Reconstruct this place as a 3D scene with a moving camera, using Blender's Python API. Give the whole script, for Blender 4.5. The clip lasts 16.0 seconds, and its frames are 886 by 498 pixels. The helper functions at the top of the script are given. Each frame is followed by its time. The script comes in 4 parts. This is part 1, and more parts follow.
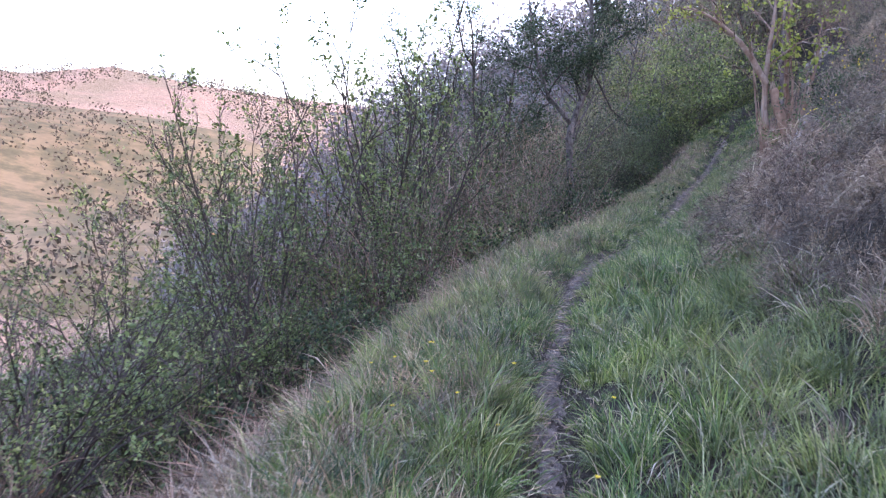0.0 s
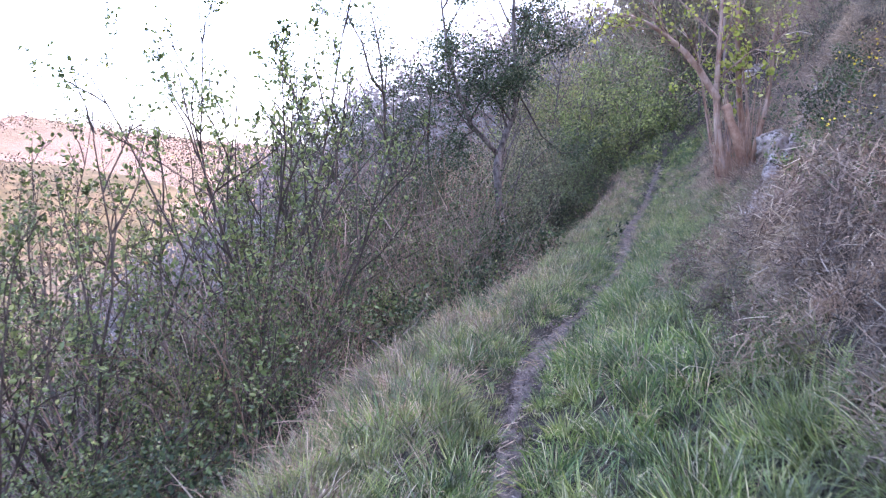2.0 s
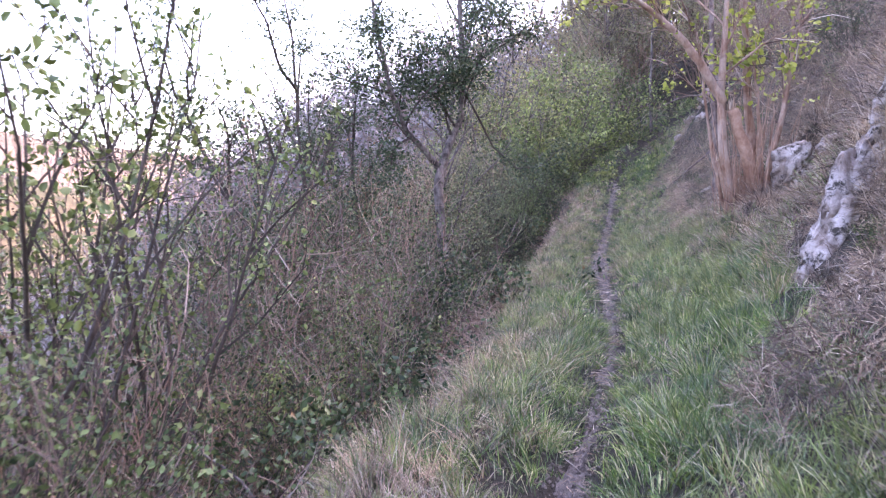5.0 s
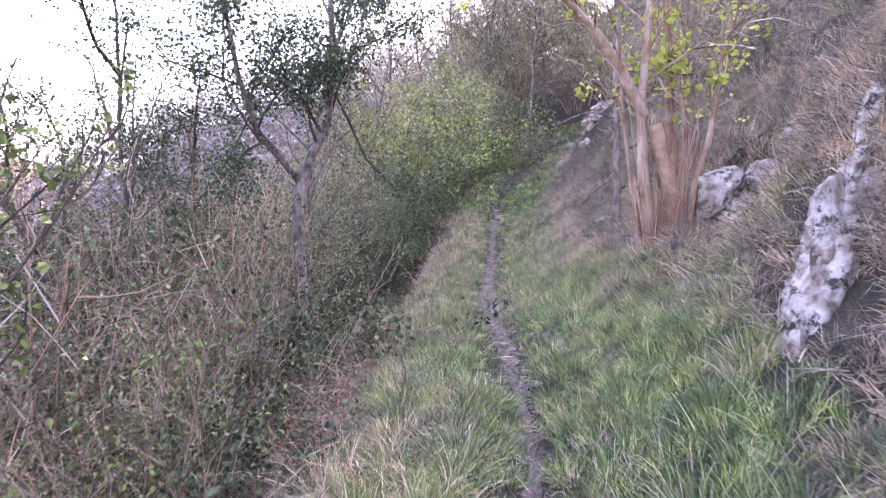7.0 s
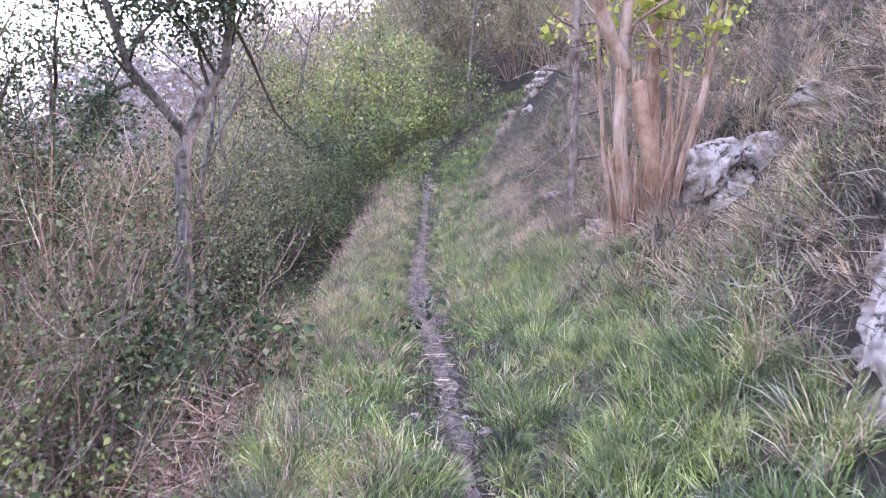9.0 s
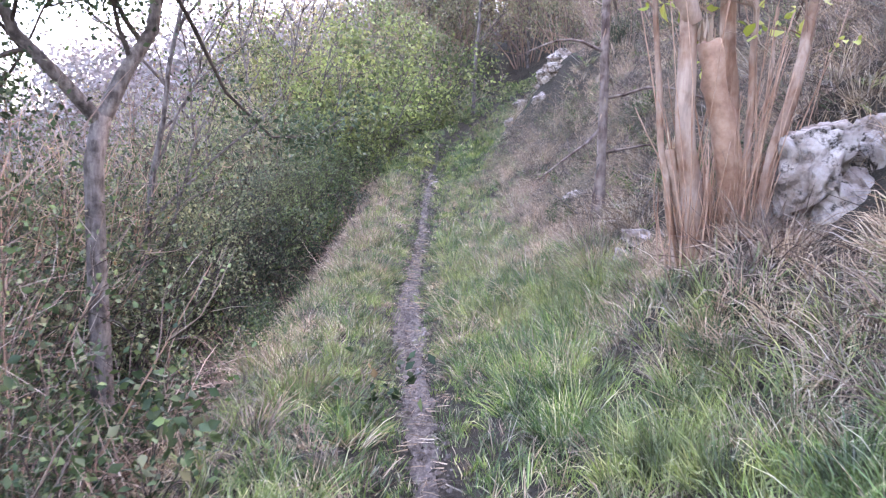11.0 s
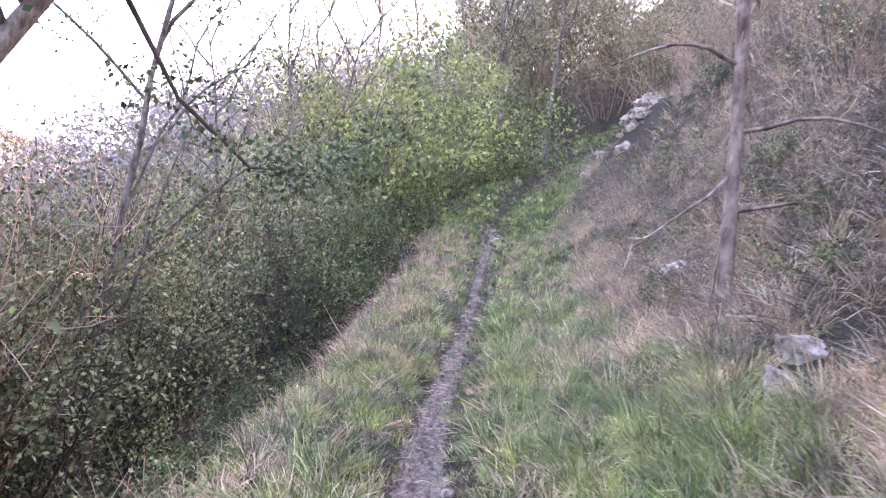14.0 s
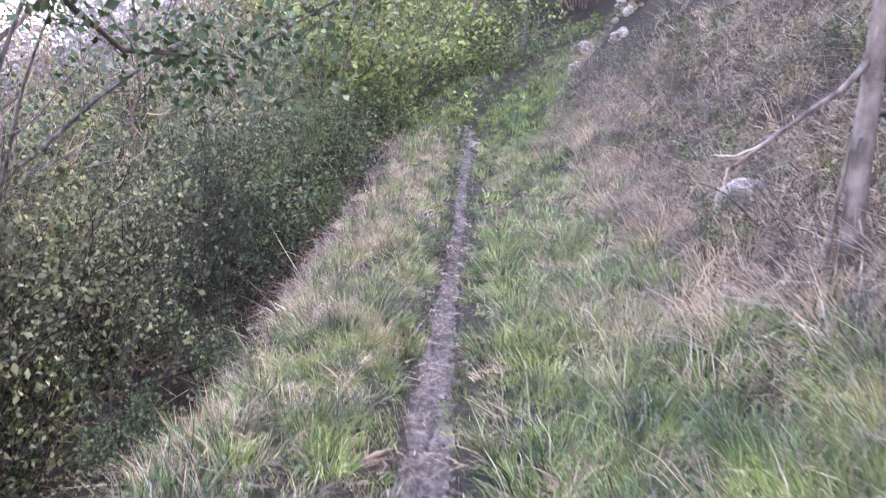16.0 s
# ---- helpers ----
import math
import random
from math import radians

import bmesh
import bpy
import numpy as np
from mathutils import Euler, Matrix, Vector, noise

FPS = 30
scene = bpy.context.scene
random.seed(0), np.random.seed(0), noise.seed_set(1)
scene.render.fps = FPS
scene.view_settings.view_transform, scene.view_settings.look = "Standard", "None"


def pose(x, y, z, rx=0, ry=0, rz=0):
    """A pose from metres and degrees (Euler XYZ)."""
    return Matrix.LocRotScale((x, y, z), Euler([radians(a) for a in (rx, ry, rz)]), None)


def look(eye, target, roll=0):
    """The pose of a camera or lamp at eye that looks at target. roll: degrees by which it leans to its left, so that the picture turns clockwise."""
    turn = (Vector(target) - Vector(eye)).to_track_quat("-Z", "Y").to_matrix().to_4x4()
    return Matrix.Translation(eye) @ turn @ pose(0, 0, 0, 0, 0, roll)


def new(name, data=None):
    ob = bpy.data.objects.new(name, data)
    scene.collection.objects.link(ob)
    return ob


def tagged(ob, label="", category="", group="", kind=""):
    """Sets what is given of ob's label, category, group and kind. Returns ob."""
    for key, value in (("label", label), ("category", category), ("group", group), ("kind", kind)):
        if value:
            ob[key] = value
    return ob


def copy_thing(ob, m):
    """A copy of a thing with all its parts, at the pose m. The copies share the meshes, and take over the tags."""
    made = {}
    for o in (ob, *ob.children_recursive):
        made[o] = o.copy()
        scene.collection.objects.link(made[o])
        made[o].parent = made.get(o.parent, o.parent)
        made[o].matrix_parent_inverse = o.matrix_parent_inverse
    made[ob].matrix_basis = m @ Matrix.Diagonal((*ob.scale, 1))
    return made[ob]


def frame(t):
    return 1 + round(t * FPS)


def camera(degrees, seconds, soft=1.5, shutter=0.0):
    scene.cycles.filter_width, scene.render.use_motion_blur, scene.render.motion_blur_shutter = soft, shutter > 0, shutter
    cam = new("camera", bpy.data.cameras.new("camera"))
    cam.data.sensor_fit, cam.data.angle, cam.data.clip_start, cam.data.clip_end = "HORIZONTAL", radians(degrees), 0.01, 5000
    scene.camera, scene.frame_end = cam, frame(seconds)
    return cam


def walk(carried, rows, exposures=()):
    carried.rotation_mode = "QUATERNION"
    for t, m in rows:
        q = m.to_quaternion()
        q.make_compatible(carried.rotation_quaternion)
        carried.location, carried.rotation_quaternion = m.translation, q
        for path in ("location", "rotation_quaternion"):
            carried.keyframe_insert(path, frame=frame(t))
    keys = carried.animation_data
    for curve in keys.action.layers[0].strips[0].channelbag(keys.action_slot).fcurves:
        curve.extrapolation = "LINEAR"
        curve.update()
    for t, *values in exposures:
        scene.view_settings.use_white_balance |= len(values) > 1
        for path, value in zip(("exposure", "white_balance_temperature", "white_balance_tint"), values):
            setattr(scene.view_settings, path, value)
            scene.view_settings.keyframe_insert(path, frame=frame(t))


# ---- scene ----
cam = camera(59.9, 16.0, 1.2, 0.4)
METRES, EYE, TILT, LEAN, TURN = 16.5, 1.5, -6.5, 0.0, 0.0
ROWS = [
    (0.0, 0.0, 0.0, 0.0, -0.0, 0.0, 0.0),
    (0.5, 0.005, 0.0393, 0.0021, -0.65, 0.22, 1.29),
    (1.0, 0.0091, 0.0791, 0.0155, -2.11, 1.19, 2.43),
    (1.5, 0.0173, 0.116, 0.0195, -4.26, 2.29, 3.29),
    (2.0, 0.0229, 0.1511, 0.0231, -4.96, 2.44, 3.11),
    (2.5, 0.0264, 0.1834, 0.0334, -5.9, 2.62, 2.89),
    (3.0, 0.039, 0.2193, 0.0343, -7.84, 3.13, 3.19),
    (3.5, 0.0431, 0.2465, 0.0361, -8.02, 3.27, 3.56),
    (6.0, 0.0606, 0.4087, 0.0648, -14.3, 3.46, 2.41),
    (6.5, 0.0701, 0.4381, 0.0642, -18.25, 3.87, 3.06),
    (7.0, 0.0809, 0.4697, 0.0702, -19.47, 4.45, 2.12),
    (7.5, 0.0864, 0.5034, 0.0787, -20.22, 3.09, 2.08),
    (8.0, 0.0933, 0.5212, 0.0802, -22.96, 2.18, 2.0),
    (8.5, 0.1081, 0.5464, 0.0821, -24.85, 2.11, 0.61),
    (11.0, 0.1785, 0.6783, 0.1036, -24.29, 1.42, 0.54),
    (11.5, 0.1937, 0.7014, 0.1054, -24.12, 3.28, 1.41),
    (12.0, 0.2079, 0.7252, 0.1122, -21.42, 4.51, 1.21),
    (12.5, 0.2178, 0.7559, 0.1177, -20.27, 5.01, 0.01),
    (13.0, 0.2216, 0.7695, 0.1241, -20.99, 6.12, -1.19),
    (13.5, 0.2378, 0.7891, 0.124, -20.8, 5.41, -2.0),
    (14.0, 0.2491, 0.8147, 0.1237, -19.45, 5.3, -2.75),
    (14.5, 0.2503, 0.8472, 0.1285, -19.46, 2.32, -1.99),
    (15.0, 0.2573, 0.8697, 0.1273, -21.27, -0.77, -2.37),
    (15.5, 0.2721, 0.9007, 0.1331, -22.54, -3.2, -2.28),
    (16.0, 0.2783, 0.9269, 0.1426, -22.06, -2.13, -1.76),
]
walk(cam, [(t, pose(0, 0, EYE, TILT, LEAN, TURN) @ pose(METRES * x, METRES * y, METRES * z, 90 + pitch, roll, yaw)) for t, x, y, z, yaw, pitch, roll in ROWS],
     [(0, 3.08, 6100, 32), (.5, 3.24, 6100, 33), (3.5, 3.54, 6300, 39), (7, 3.98, 6850, 43), (11, 4.2, 6950, 32), (14, 4.24, 6950, 36), (15.5, 4.22, 6950, 35), (16, 4.4, 6950, 35)])

# ---------------------------------------------------------------- light
SUN_ELEV, SUN_AZ = 24.0, 78.0          # the sun stands low behind the hill
world = bpy.data.worlds.new("sky")
scene.world = world
world.use_nodes = True
wn = world.node_tree.nodes
sky = wn.new("ShaderNodeTexSky")
sky.sky_type = "NISHITA"
sky.sun_disc = False
sky.sun_elevation = radians(SUN_ELEV)
sky.sun_rotation = radians(SUN_AZ)
sky.air_density, sky.dust_density, sky.ozone_density = 1.0, 3.0, 1.0
wn["Background"].inputs["Strength"].default_value = 0.15
world.node_tree.links.new(sky.outputs["Color"], wn["Background"].inputs["Color"])
sun = bpy.data.lights.new("sun", "SUN")
sun.energy, sun.angle, sun.color = 1.25, radians(0.5), (1.0, 0.88, 0.76)
sun_ob = new("sun", sun)
a = radians(SUN_AZ)
e = radians(SUN_ELEV)
sun_ob.matrix_world = look((math.sin(a) * math.cos(e) * 90, math.cos(a) * math.cos(e) * 90, math.sin(e) * 90), (0, 0, 0))

# ---------------------------------------------------------------- materials


def ramp(nt, stops):
    r = nt.nodes.new("ShaderNodeValToRGB")
    els = r.color_ramp.elements
    while len(els) < len(stops):
        els.new(0.5)
    for el, (p, c) in zip(els, stops):
        el.position, el.color = p, (*c, 1)
    return r


def noise_tex(nt, scale, detail=4, rough=0.6, coord="Object"):
    tc = nt.nodes.new("ShaderNodeTexCoord")
    n = nt.nodes.new("ShaderNodeTexNoise")
    n.inputs["Scale"].default_value = scale
    n.inputs["Detail"].default_value = detail
    n.inputs["Roughness"].default_value = rough
    nt.links.new(tc.outputs[coord], n.inputs["Vector"])
    return n


def mixed(nt, fac, a, b, mode="MIX"):
    m = nt.nodes.new("ShaderNodeMix")
    m.data_type, m.blend_type = "RGBA", mode
    for sock, v in ((m.inputs["Factor"], fac), (m.inputs["A"], a), (m.inputs["B"], b)):
        if isinstance(v, (int, float)):
            sock.default_value = v
        elif isinstance(v, tuple):
            sock.default_value = (*v, 1)
        else:
            nt.links.new(v, sock)
    return m.outputs["Result"]


def plant(name, stops, rough=0.6, through_light=0.0, patch=None, spec=0.3, vary=0.0, deep=None, tuft_shade=0.0):
    """Leaves, blades and twigs: a colour for every island, patches over them, painted clump shade, light through the
    leaf.
    """
    m = bpy.data.materials.new(name)
    m.use_nodes = True
    nt = m.node_tree
    b = nt.nodes["Principled BSDF"]
    geo = nt.nodes.new("ShaderNodeNewGeometry")
    r = ramp(nt, stops)
    nt.links.new(geo.outputs["Random Per Island"], r.inputs["Fac"])
    col = r.outputs["Color"]
    if patch:
        n = noise_tex(nt, patch[0], 3)
        f = ramp(nt, [(0.42, (0, 0, 0)), (0.62, (1, 1, 1))])
        nt.links.new(n.outputs["Fac"], f.inputs["Fac"])
        col = mixed(nt, f.outputs["Color"], col, mixed(nt, 0.65, col, patch[1]))
    if deep:
        n = noise_tex(nt, 2.3, 3)
        f = ramp(nt, [(0.45, (0, 0, 0)), (0.6, (1, 1, 1))])
        nt.links.new(n.outputs["Fac"], f.inputs["Fac"])
        col = mixed(nt, f.outputs["Color"], col, mixed(nt, 0.5, col, deep))
    # Noise darkens and brightens whole clumps, standing in for shade between tufts.
    if tuft_shade:
        n = noise_tex(nt, tuft_shade, 2)
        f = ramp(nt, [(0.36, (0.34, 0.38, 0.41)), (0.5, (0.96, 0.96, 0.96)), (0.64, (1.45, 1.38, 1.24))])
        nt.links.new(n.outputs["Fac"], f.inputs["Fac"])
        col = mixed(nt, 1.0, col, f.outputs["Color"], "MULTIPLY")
    oi = nt.nodes.new("ShaderNodeObjectInfo")
    vr = ramp(nt, [(0, (0.62, 0.66, 0.7)), (0.5, (1, 1, 1)), (1, (1.25, 1.12, 0.95))])
    nt.links.new(oi.outputs["Random"], vr.inputs["Fac"])
    col = mixed(nt, vary, col, vr.outputs["Color"], "MULTIPLY")
    nt.links.new(col, b.inputs["Base Color"])
    b.inputs["Roughness"].default_value = rough
    b.inputs["Specular IOR Level"].default_value = spec
    if through_light:
        t = nt.nodes.new("ShaderNodeBsdfTranslucent")
        nt.links.new(col, t.inputs["Color"])
        s = nt.nodes.new("ShaderNodeMixShader")
        s.inputs["Fac"].default_value = through_light
        nt.links.new(b.outputs[0], s.inputs[1])
        nt.links.new(t.outputs[0], s.inputs[2])
        nt.links.new(s.outputs[0], nt.nodes["Material Output"].inputs["Surface"])
    return m


def solid(name, fine, coarse, fs, cs, rough=0.85, bump=0.5, dist=0.02, stretch=None):
    """Earth, bark and stone: a fine grain and coarse stains at real size, with relief."""
    m = bpy.data.materials.new(name)
    m.use_nodes = True
    nt = m.node_tree
    b = nt.nodes["Principled BSDF"]
    n1, n2 = noise_tex(nt, fs, 8, 0.65), noise_tex(nt, cs, 4)
    if stretch:
        mp = nt.nodes.new("ShaderNodeMapping")
        mp.inputs["Scale"].default_value = stretch
        tc = nt.nodes.new("ShaderNodeTexCoord")
        nt.links.new(tc.outputs["Object"], mp.inputs["Vector"])
        nt.links.new(mp.outputs["Vector"], n1.inputs["Vector"])
    r1, r2 = ramp(nt, fine), ramp(nt, coarse)
    nt.links.new(n1.outputs["Fac"], r1.inputs["Fac"])
    nt.links.new(n2.outputs["Fac"], r2.inputs["Fac"])
    f = ramp(nt, [(0.45, (0, 0, 0)), (0.6, (1, 1, 1))])
    nt.links.new(n2.outputs["Fac"], f.inputs["Fac"])
    col = mixed(nt, 0.5, r1.outputs["Color"], r2.outputs["Color"])
    nt.links.new(col, b.inputs["Base Color"])
    b.inputs["Roughness"].default_value = rough
    b.inputs["Specular IOR Level"].default_value = 0.25
    bp = nt.nodes.new("ShaderNodeBump")
    bp.inputs["Strength"].default_value, bp.inputs["Distance"].default_value = bump, dist
    nt.links.new(n1.outputs["Fac"], bp.inputs["Height"])
    nt.links.new(bp.outputs["Normal"], b.inputs["Normal"])
    return m


# Litter soil, its tones lowered to near black to deepen shade under the plants.
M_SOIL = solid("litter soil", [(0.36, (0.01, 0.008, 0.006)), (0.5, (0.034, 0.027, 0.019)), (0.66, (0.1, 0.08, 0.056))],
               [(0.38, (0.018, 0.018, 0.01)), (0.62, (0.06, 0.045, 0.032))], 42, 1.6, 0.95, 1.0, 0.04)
M_PATH = solid("trodden earth", [(0.36, (0.04, 0.03, 0.025)), (0.5, (0.15, 0.12, 0.102)), (0.64, (0.32, 0.27, 0.24))],
               [(0.36, (0.07, 0.053, 0.043)), (0.62, (0.23, 0.19, 0.168))], 30, 4.5, 0.95, 1.0, 0.05)
M_MEADOW = solid("valley meadow", [(0.35, (0.045, 0.04, 0.02)), (0.65, (0.09, 0.07, 0.036))],
                 [(0.42, (0.022, 0.027, 0.013)), (0.5, (0.06, 0.048, 0.026)), (0.58, (0.115, 0.088, 0.055))], 0.2, 0.045, 0.95, 0.3, 0.3)
M_WOOD = solid("bare woodland", [(0.3, (0.07, 0.055, 0.045)), (0.5, (0.14, 0.1, 0.08)), (0.7, (0.21, 0.155, 0.125))],
               [(0.4, (0.09, 0.085, 0.05)), (0.6, (0.2, 0.135, 0.11))], 0.25, 0.012, 0.95, 1.0, 3.0)
M_BARK = solid("grey bark", [(0.38, (0.026, 0.02, 0.017)), (0.5, (0.1, 0.08, 0.07)), (0.64, (0.24, 0.205, 0.18))],
               [(0.42, (0.05, 0.038, 0.032)), (0.58, (0.18, 0.15, 0.132))], 20, 9, 0.9, 0.8, 0.012, (1, 1, 0.25))
M_DARKBARK = solid("dark twig bark", [(0.3, (0.025, 0.02, 0.017)), (0.7, (0.09, 0.07, 0.055))],
                   [(0.4, (0.04, 0.03, 0.025)), (0.6, (0.1, 0.075, 0.06))], 40, 7, 0.9, 0.5, 0.006)
M_DEAD = solid("peeled dead bark", [(0.4, (0.04, 0.028, 0.024)), (0.48, (0.14, 0.1, 0.083)), (0.66, (0.28, 0.22, 0.19))],
               [(0.42, (0.07, 0.038, 0.03)), (0.58, (0.26, 0.2, 0.17))], 14, 5, 0.9, 0.8, 0.012, (1, 1, 0.3))
M_HAZEL = solid("smooth tan bark", [(0.38, (0.07, 0.042, 0.03)), (0.49, (0.21, 0.13, 0.09)), (0.66, (0.4, 0.29, 0.22))],
                [(0.4, (0.2, 0.095, 0.052)), (0.6, (0.42, 0.305, 0.24))], 16, 4, 0.75, 0.6, 0.008, (1, 1, 0.22))
M_SHOOT = solid("tan shoot bark", [(0.3, (0.16, 0.08, 0.05)), (0.5, (0.32, 0.18, 0.115)), (0.7, (0.42, 0.28, 0.2))],
                [(0.4, (0.2, 0.1, 0.06)), (0.6, (0.42, 0.28, 0.2))], 20, 3, 0.7, 0.4, 0.004)
# Lowest stops of grass, dry grass and twigs are darkened to deepen the shadows.
M_GRASS = plant("fresh grass", [(0, (0.022, 0.048, 0.013)), (0.4, (0.11, 0.19, 0.038)), (0.76, (0.22, 0.29, 0.065)), (0.87, (0.45, 0.39, 0.22)), (1, (0.62, 0.54, 0.37))],
                0.45, 0.1, (0.8, (0.26, 0.27, 0.09)), 0.5, 0.0, (0.025, 0.065, 0.035), 4.5)
M_DRY = plant("dry grass", [(0, (0.065, 0.042, 0.027)), (0.4, (0.28, 0.2, 0.135)), (0.75, (0.43, 0.335, 0.24)), (1, (0.58, 0.5, 0.4))], 0.75, 0.12, (1.5, (0.4, 0.27, 0.2)), 0.3, 0.0, None, 2.4)
M_HEATH = plant("dead heath twigs", [(0, (0.06, 0.04, 0.032)), (0.5, (0.185, 0.122, 0.09)), (0.85, (0.32, 0.23, 0.17)), (1, (0.46, 0.38, 0.29))], 0.85, 0, (1.2, (0.22, 0.185, 0.125)), 0.3, 0.0, None, 1.5)
M_TWIG = plant("brown twigs", [(0, (0.035, 0.021, 0.016)), (0.45, (0.19, 0.12, 0.09)), (0.8, (0.31, 0.22, 0.17)), (1, (0.46, 0.38, 0.31))], 0.85, 0, None, 0.3, 1.0)
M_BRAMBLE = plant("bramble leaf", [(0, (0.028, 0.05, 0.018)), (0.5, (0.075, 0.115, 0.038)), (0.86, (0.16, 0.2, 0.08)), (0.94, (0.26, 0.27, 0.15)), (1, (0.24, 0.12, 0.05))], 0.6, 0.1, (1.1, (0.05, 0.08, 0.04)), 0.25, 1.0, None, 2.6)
M_SPRING = plant("young spring leaf", [(0, (0.055, 0.08, 0.025)), (0.5, (0.13, 0.175, 0.052)), (0.88, (0.2, 0.255, 0.08)), (1, (0.27, 0.3, 0.12))], 0.5, 0.2, None, 0.4, 1.0)
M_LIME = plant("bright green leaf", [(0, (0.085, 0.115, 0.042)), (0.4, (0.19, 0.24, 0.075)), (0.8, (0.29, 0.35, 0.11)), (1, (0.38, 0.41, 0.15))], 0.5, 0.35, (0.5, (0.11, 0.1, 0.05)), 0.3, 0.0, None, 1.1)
M_YELLOW = plant("yellow-green young leaf", [(0, (0.16, 0.2, 0.035)), (0.5, (0.32, 0.36, 0.06)), (1, (0.48, 0.47, 0.12))], 0.5, 0.35, None, 0.3)
M_IVY = plant("ivy leaf", [(0, (0.025, 0.042, 0.02)), (0.6, (0.05, 0.078, 0.034)), (1, (0.11, 0.13, 0.065))], 0.55, 0.1, None, 0.25)
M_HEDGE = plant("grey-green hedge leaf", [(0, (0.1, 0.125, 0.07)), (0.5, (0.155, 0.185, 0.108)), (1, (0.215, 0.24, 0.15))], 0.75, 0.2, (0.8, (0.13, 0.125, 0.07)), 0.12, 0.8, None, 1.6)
M_BUD = plant("greenish bud haze", [(0, (0.1, 0.1, 0.055)), (0.5, (0.2, 0.2, 0.11)), (1, (0.3, 0.3, 0.15))], 0.7, 0.25, (0.4, (0.2, 0.15, 0.1)), 0.3, 0.8)
M_OLIVE = plant("budding twig haze", [(0, (0.18, 0.145, 0.1)), (0.5, (0.31, 0.26, 0.16)), (1, (0.39, 0.37, 0.18))], 0.7, 0.25, (0.15, (0.24, 0.17, 0.13)), 0.3, 1.0)
# Bare crowns, with the pale grey of haze put into their base colour.
M_HAZYWOOD = plant("distant bare crowns paled as by haze", [(0, (0.16, 0.15, 0.15)), (0.5, (0.24, 0.222, 0.22)), (1, (0.31, 0.295, 0.265))], 0.8, 0.15, (0.03, (0.22, 0.16, 0.15)))
# Darker copy of the distant crowns; its colour offsets the sun on valley trees.
M_VALLEYDIM = plant("distant crowns darkened against the sun", [(0, (0.03, 0.03, 0.02)), (0.5, (0.06, 0.052, 0.036)), (1, (0.1, 0.082, 0.06))], 0.8, 0.1, (0.03, (0.08, 0.06, 0.05)))
M_FLOWER = plant("yellow petals", [(0, (0.75, 0.5, 0.03)), (1, (0.85, 0.66, 0.08))], 0.6, 0.2)


def rock_material():
    m = solid("pale limestone", [(0.4, (0.05, 0.04, 0.034)), (0.46, (0.27, 0.21, 0.18)), (0.66, (0.52, 0.445, 0.4))],
              [(0.42, (0.16, 0.11, 0.08)), (0.55, (0.5, 0.43, 0.385))], 8, 3.4, 0.9, 1.0, 0.06)
    nt = m.node_tree
    b = nt.nodes["Principled BSDF"]
    old = b.inputs["Base Color"].links[0].from_socket
    c = old
    # Random dark blotches: stains, and the shade of cracks painted into the colour.
    n2 = noise_tex(nt, 5.5, 9, 0.75)
    f2 = ramp(nt, [(0.53, (0, 0, 0)), (0.6, (1, 1, 1))])
    nt.links.new(n2.outputs["Fac"], f2.inputs["Fac"])
    c = mixed(nt, f2.outputs["Color"], c, (0.04, 0.033, 0.025))
    nt.links.new(c, b.inputs["Base Color"])
    return m


M_ROCK = rock_material()

# ---------------------------------------------------------------- the lie of the land
CY = [-60, -8, -2, 0, 3, 4.4, 6.1, 7.7, 8.7, 9.7, 11.4, 12.4, 14.7, 15.7, 17.4, 18.7, 20, 21, 24, 27.7, 29.8, 33.5, 37.6, 45, 60, 4000]
CX = [-9, -1.1, -.27, 0, .43, .62, .95, 1.3, 1.75, 2.25, 3.12, 3.58, 4.42, 4.8, 5.4, 5.88, 6.5, 6.95, 8.3, 9.95, 10.95, 13.6, 16.8, 20.6, 26, 2000]
ZY = [-60, -8, 0, 3, 5.5, 8.2, 9.6, 12, 15, 18.6, 20, 22, 25, 27.7, 29.8, 37.6, 45, 60, 120, 4000]
ZZ = [-2, -.3, .02, .12, .2, .3, .34, .46, .55, .7, .8, 1.0, 1.5, 2.05, 2.6, 4.9, 7.6, 12, 22, 22]
# height across the track: metres to the right of the tread, metres above it
# The unseen ridge 300 m to the right is raised to shade the spur.
DX = [-4000, -2200, -1500, -1000, -600, -420, -200, -60, -20, -7, -4, -2.6, -1.9, -1.35, -.9, -.45, -.2, 0, .2, .5, .9, 1.4, 1.9, 2.4, 3.0, 3.7, 5, 9, 60, 140, 300, 4000]
DZ = [150, 160, 118, 90, 10, -52, -72, -46, -14.5, -4.8, -2.3, -1.2, -.6, -.15, .06, .1, .04, -.03, .03, .12, .2, .36, .72, 1.05, 1.6, 2.4, 3.8, 7.8, 42, 80, 158, 158]


def centre(y):
    return (np.interp(y, CY, CX) + np.interp(y - .8, CY, CX) + np.interp(y + .8, CY, CX)) / 3


def bumps(x, y, s, seed):
    """Smooth value noise."""
    u, v = x / s + 13.7 * seed, y / s + 7.3 * seed
    return (np.sin(u * 1.7 + 1.3 * np.sin(v * 1.1)) + np.sin(v * 1.9 + 1.7 * np.sin(u * .9 + seed)) + np.sin((u + v) * 1.3 + seed)) / 3


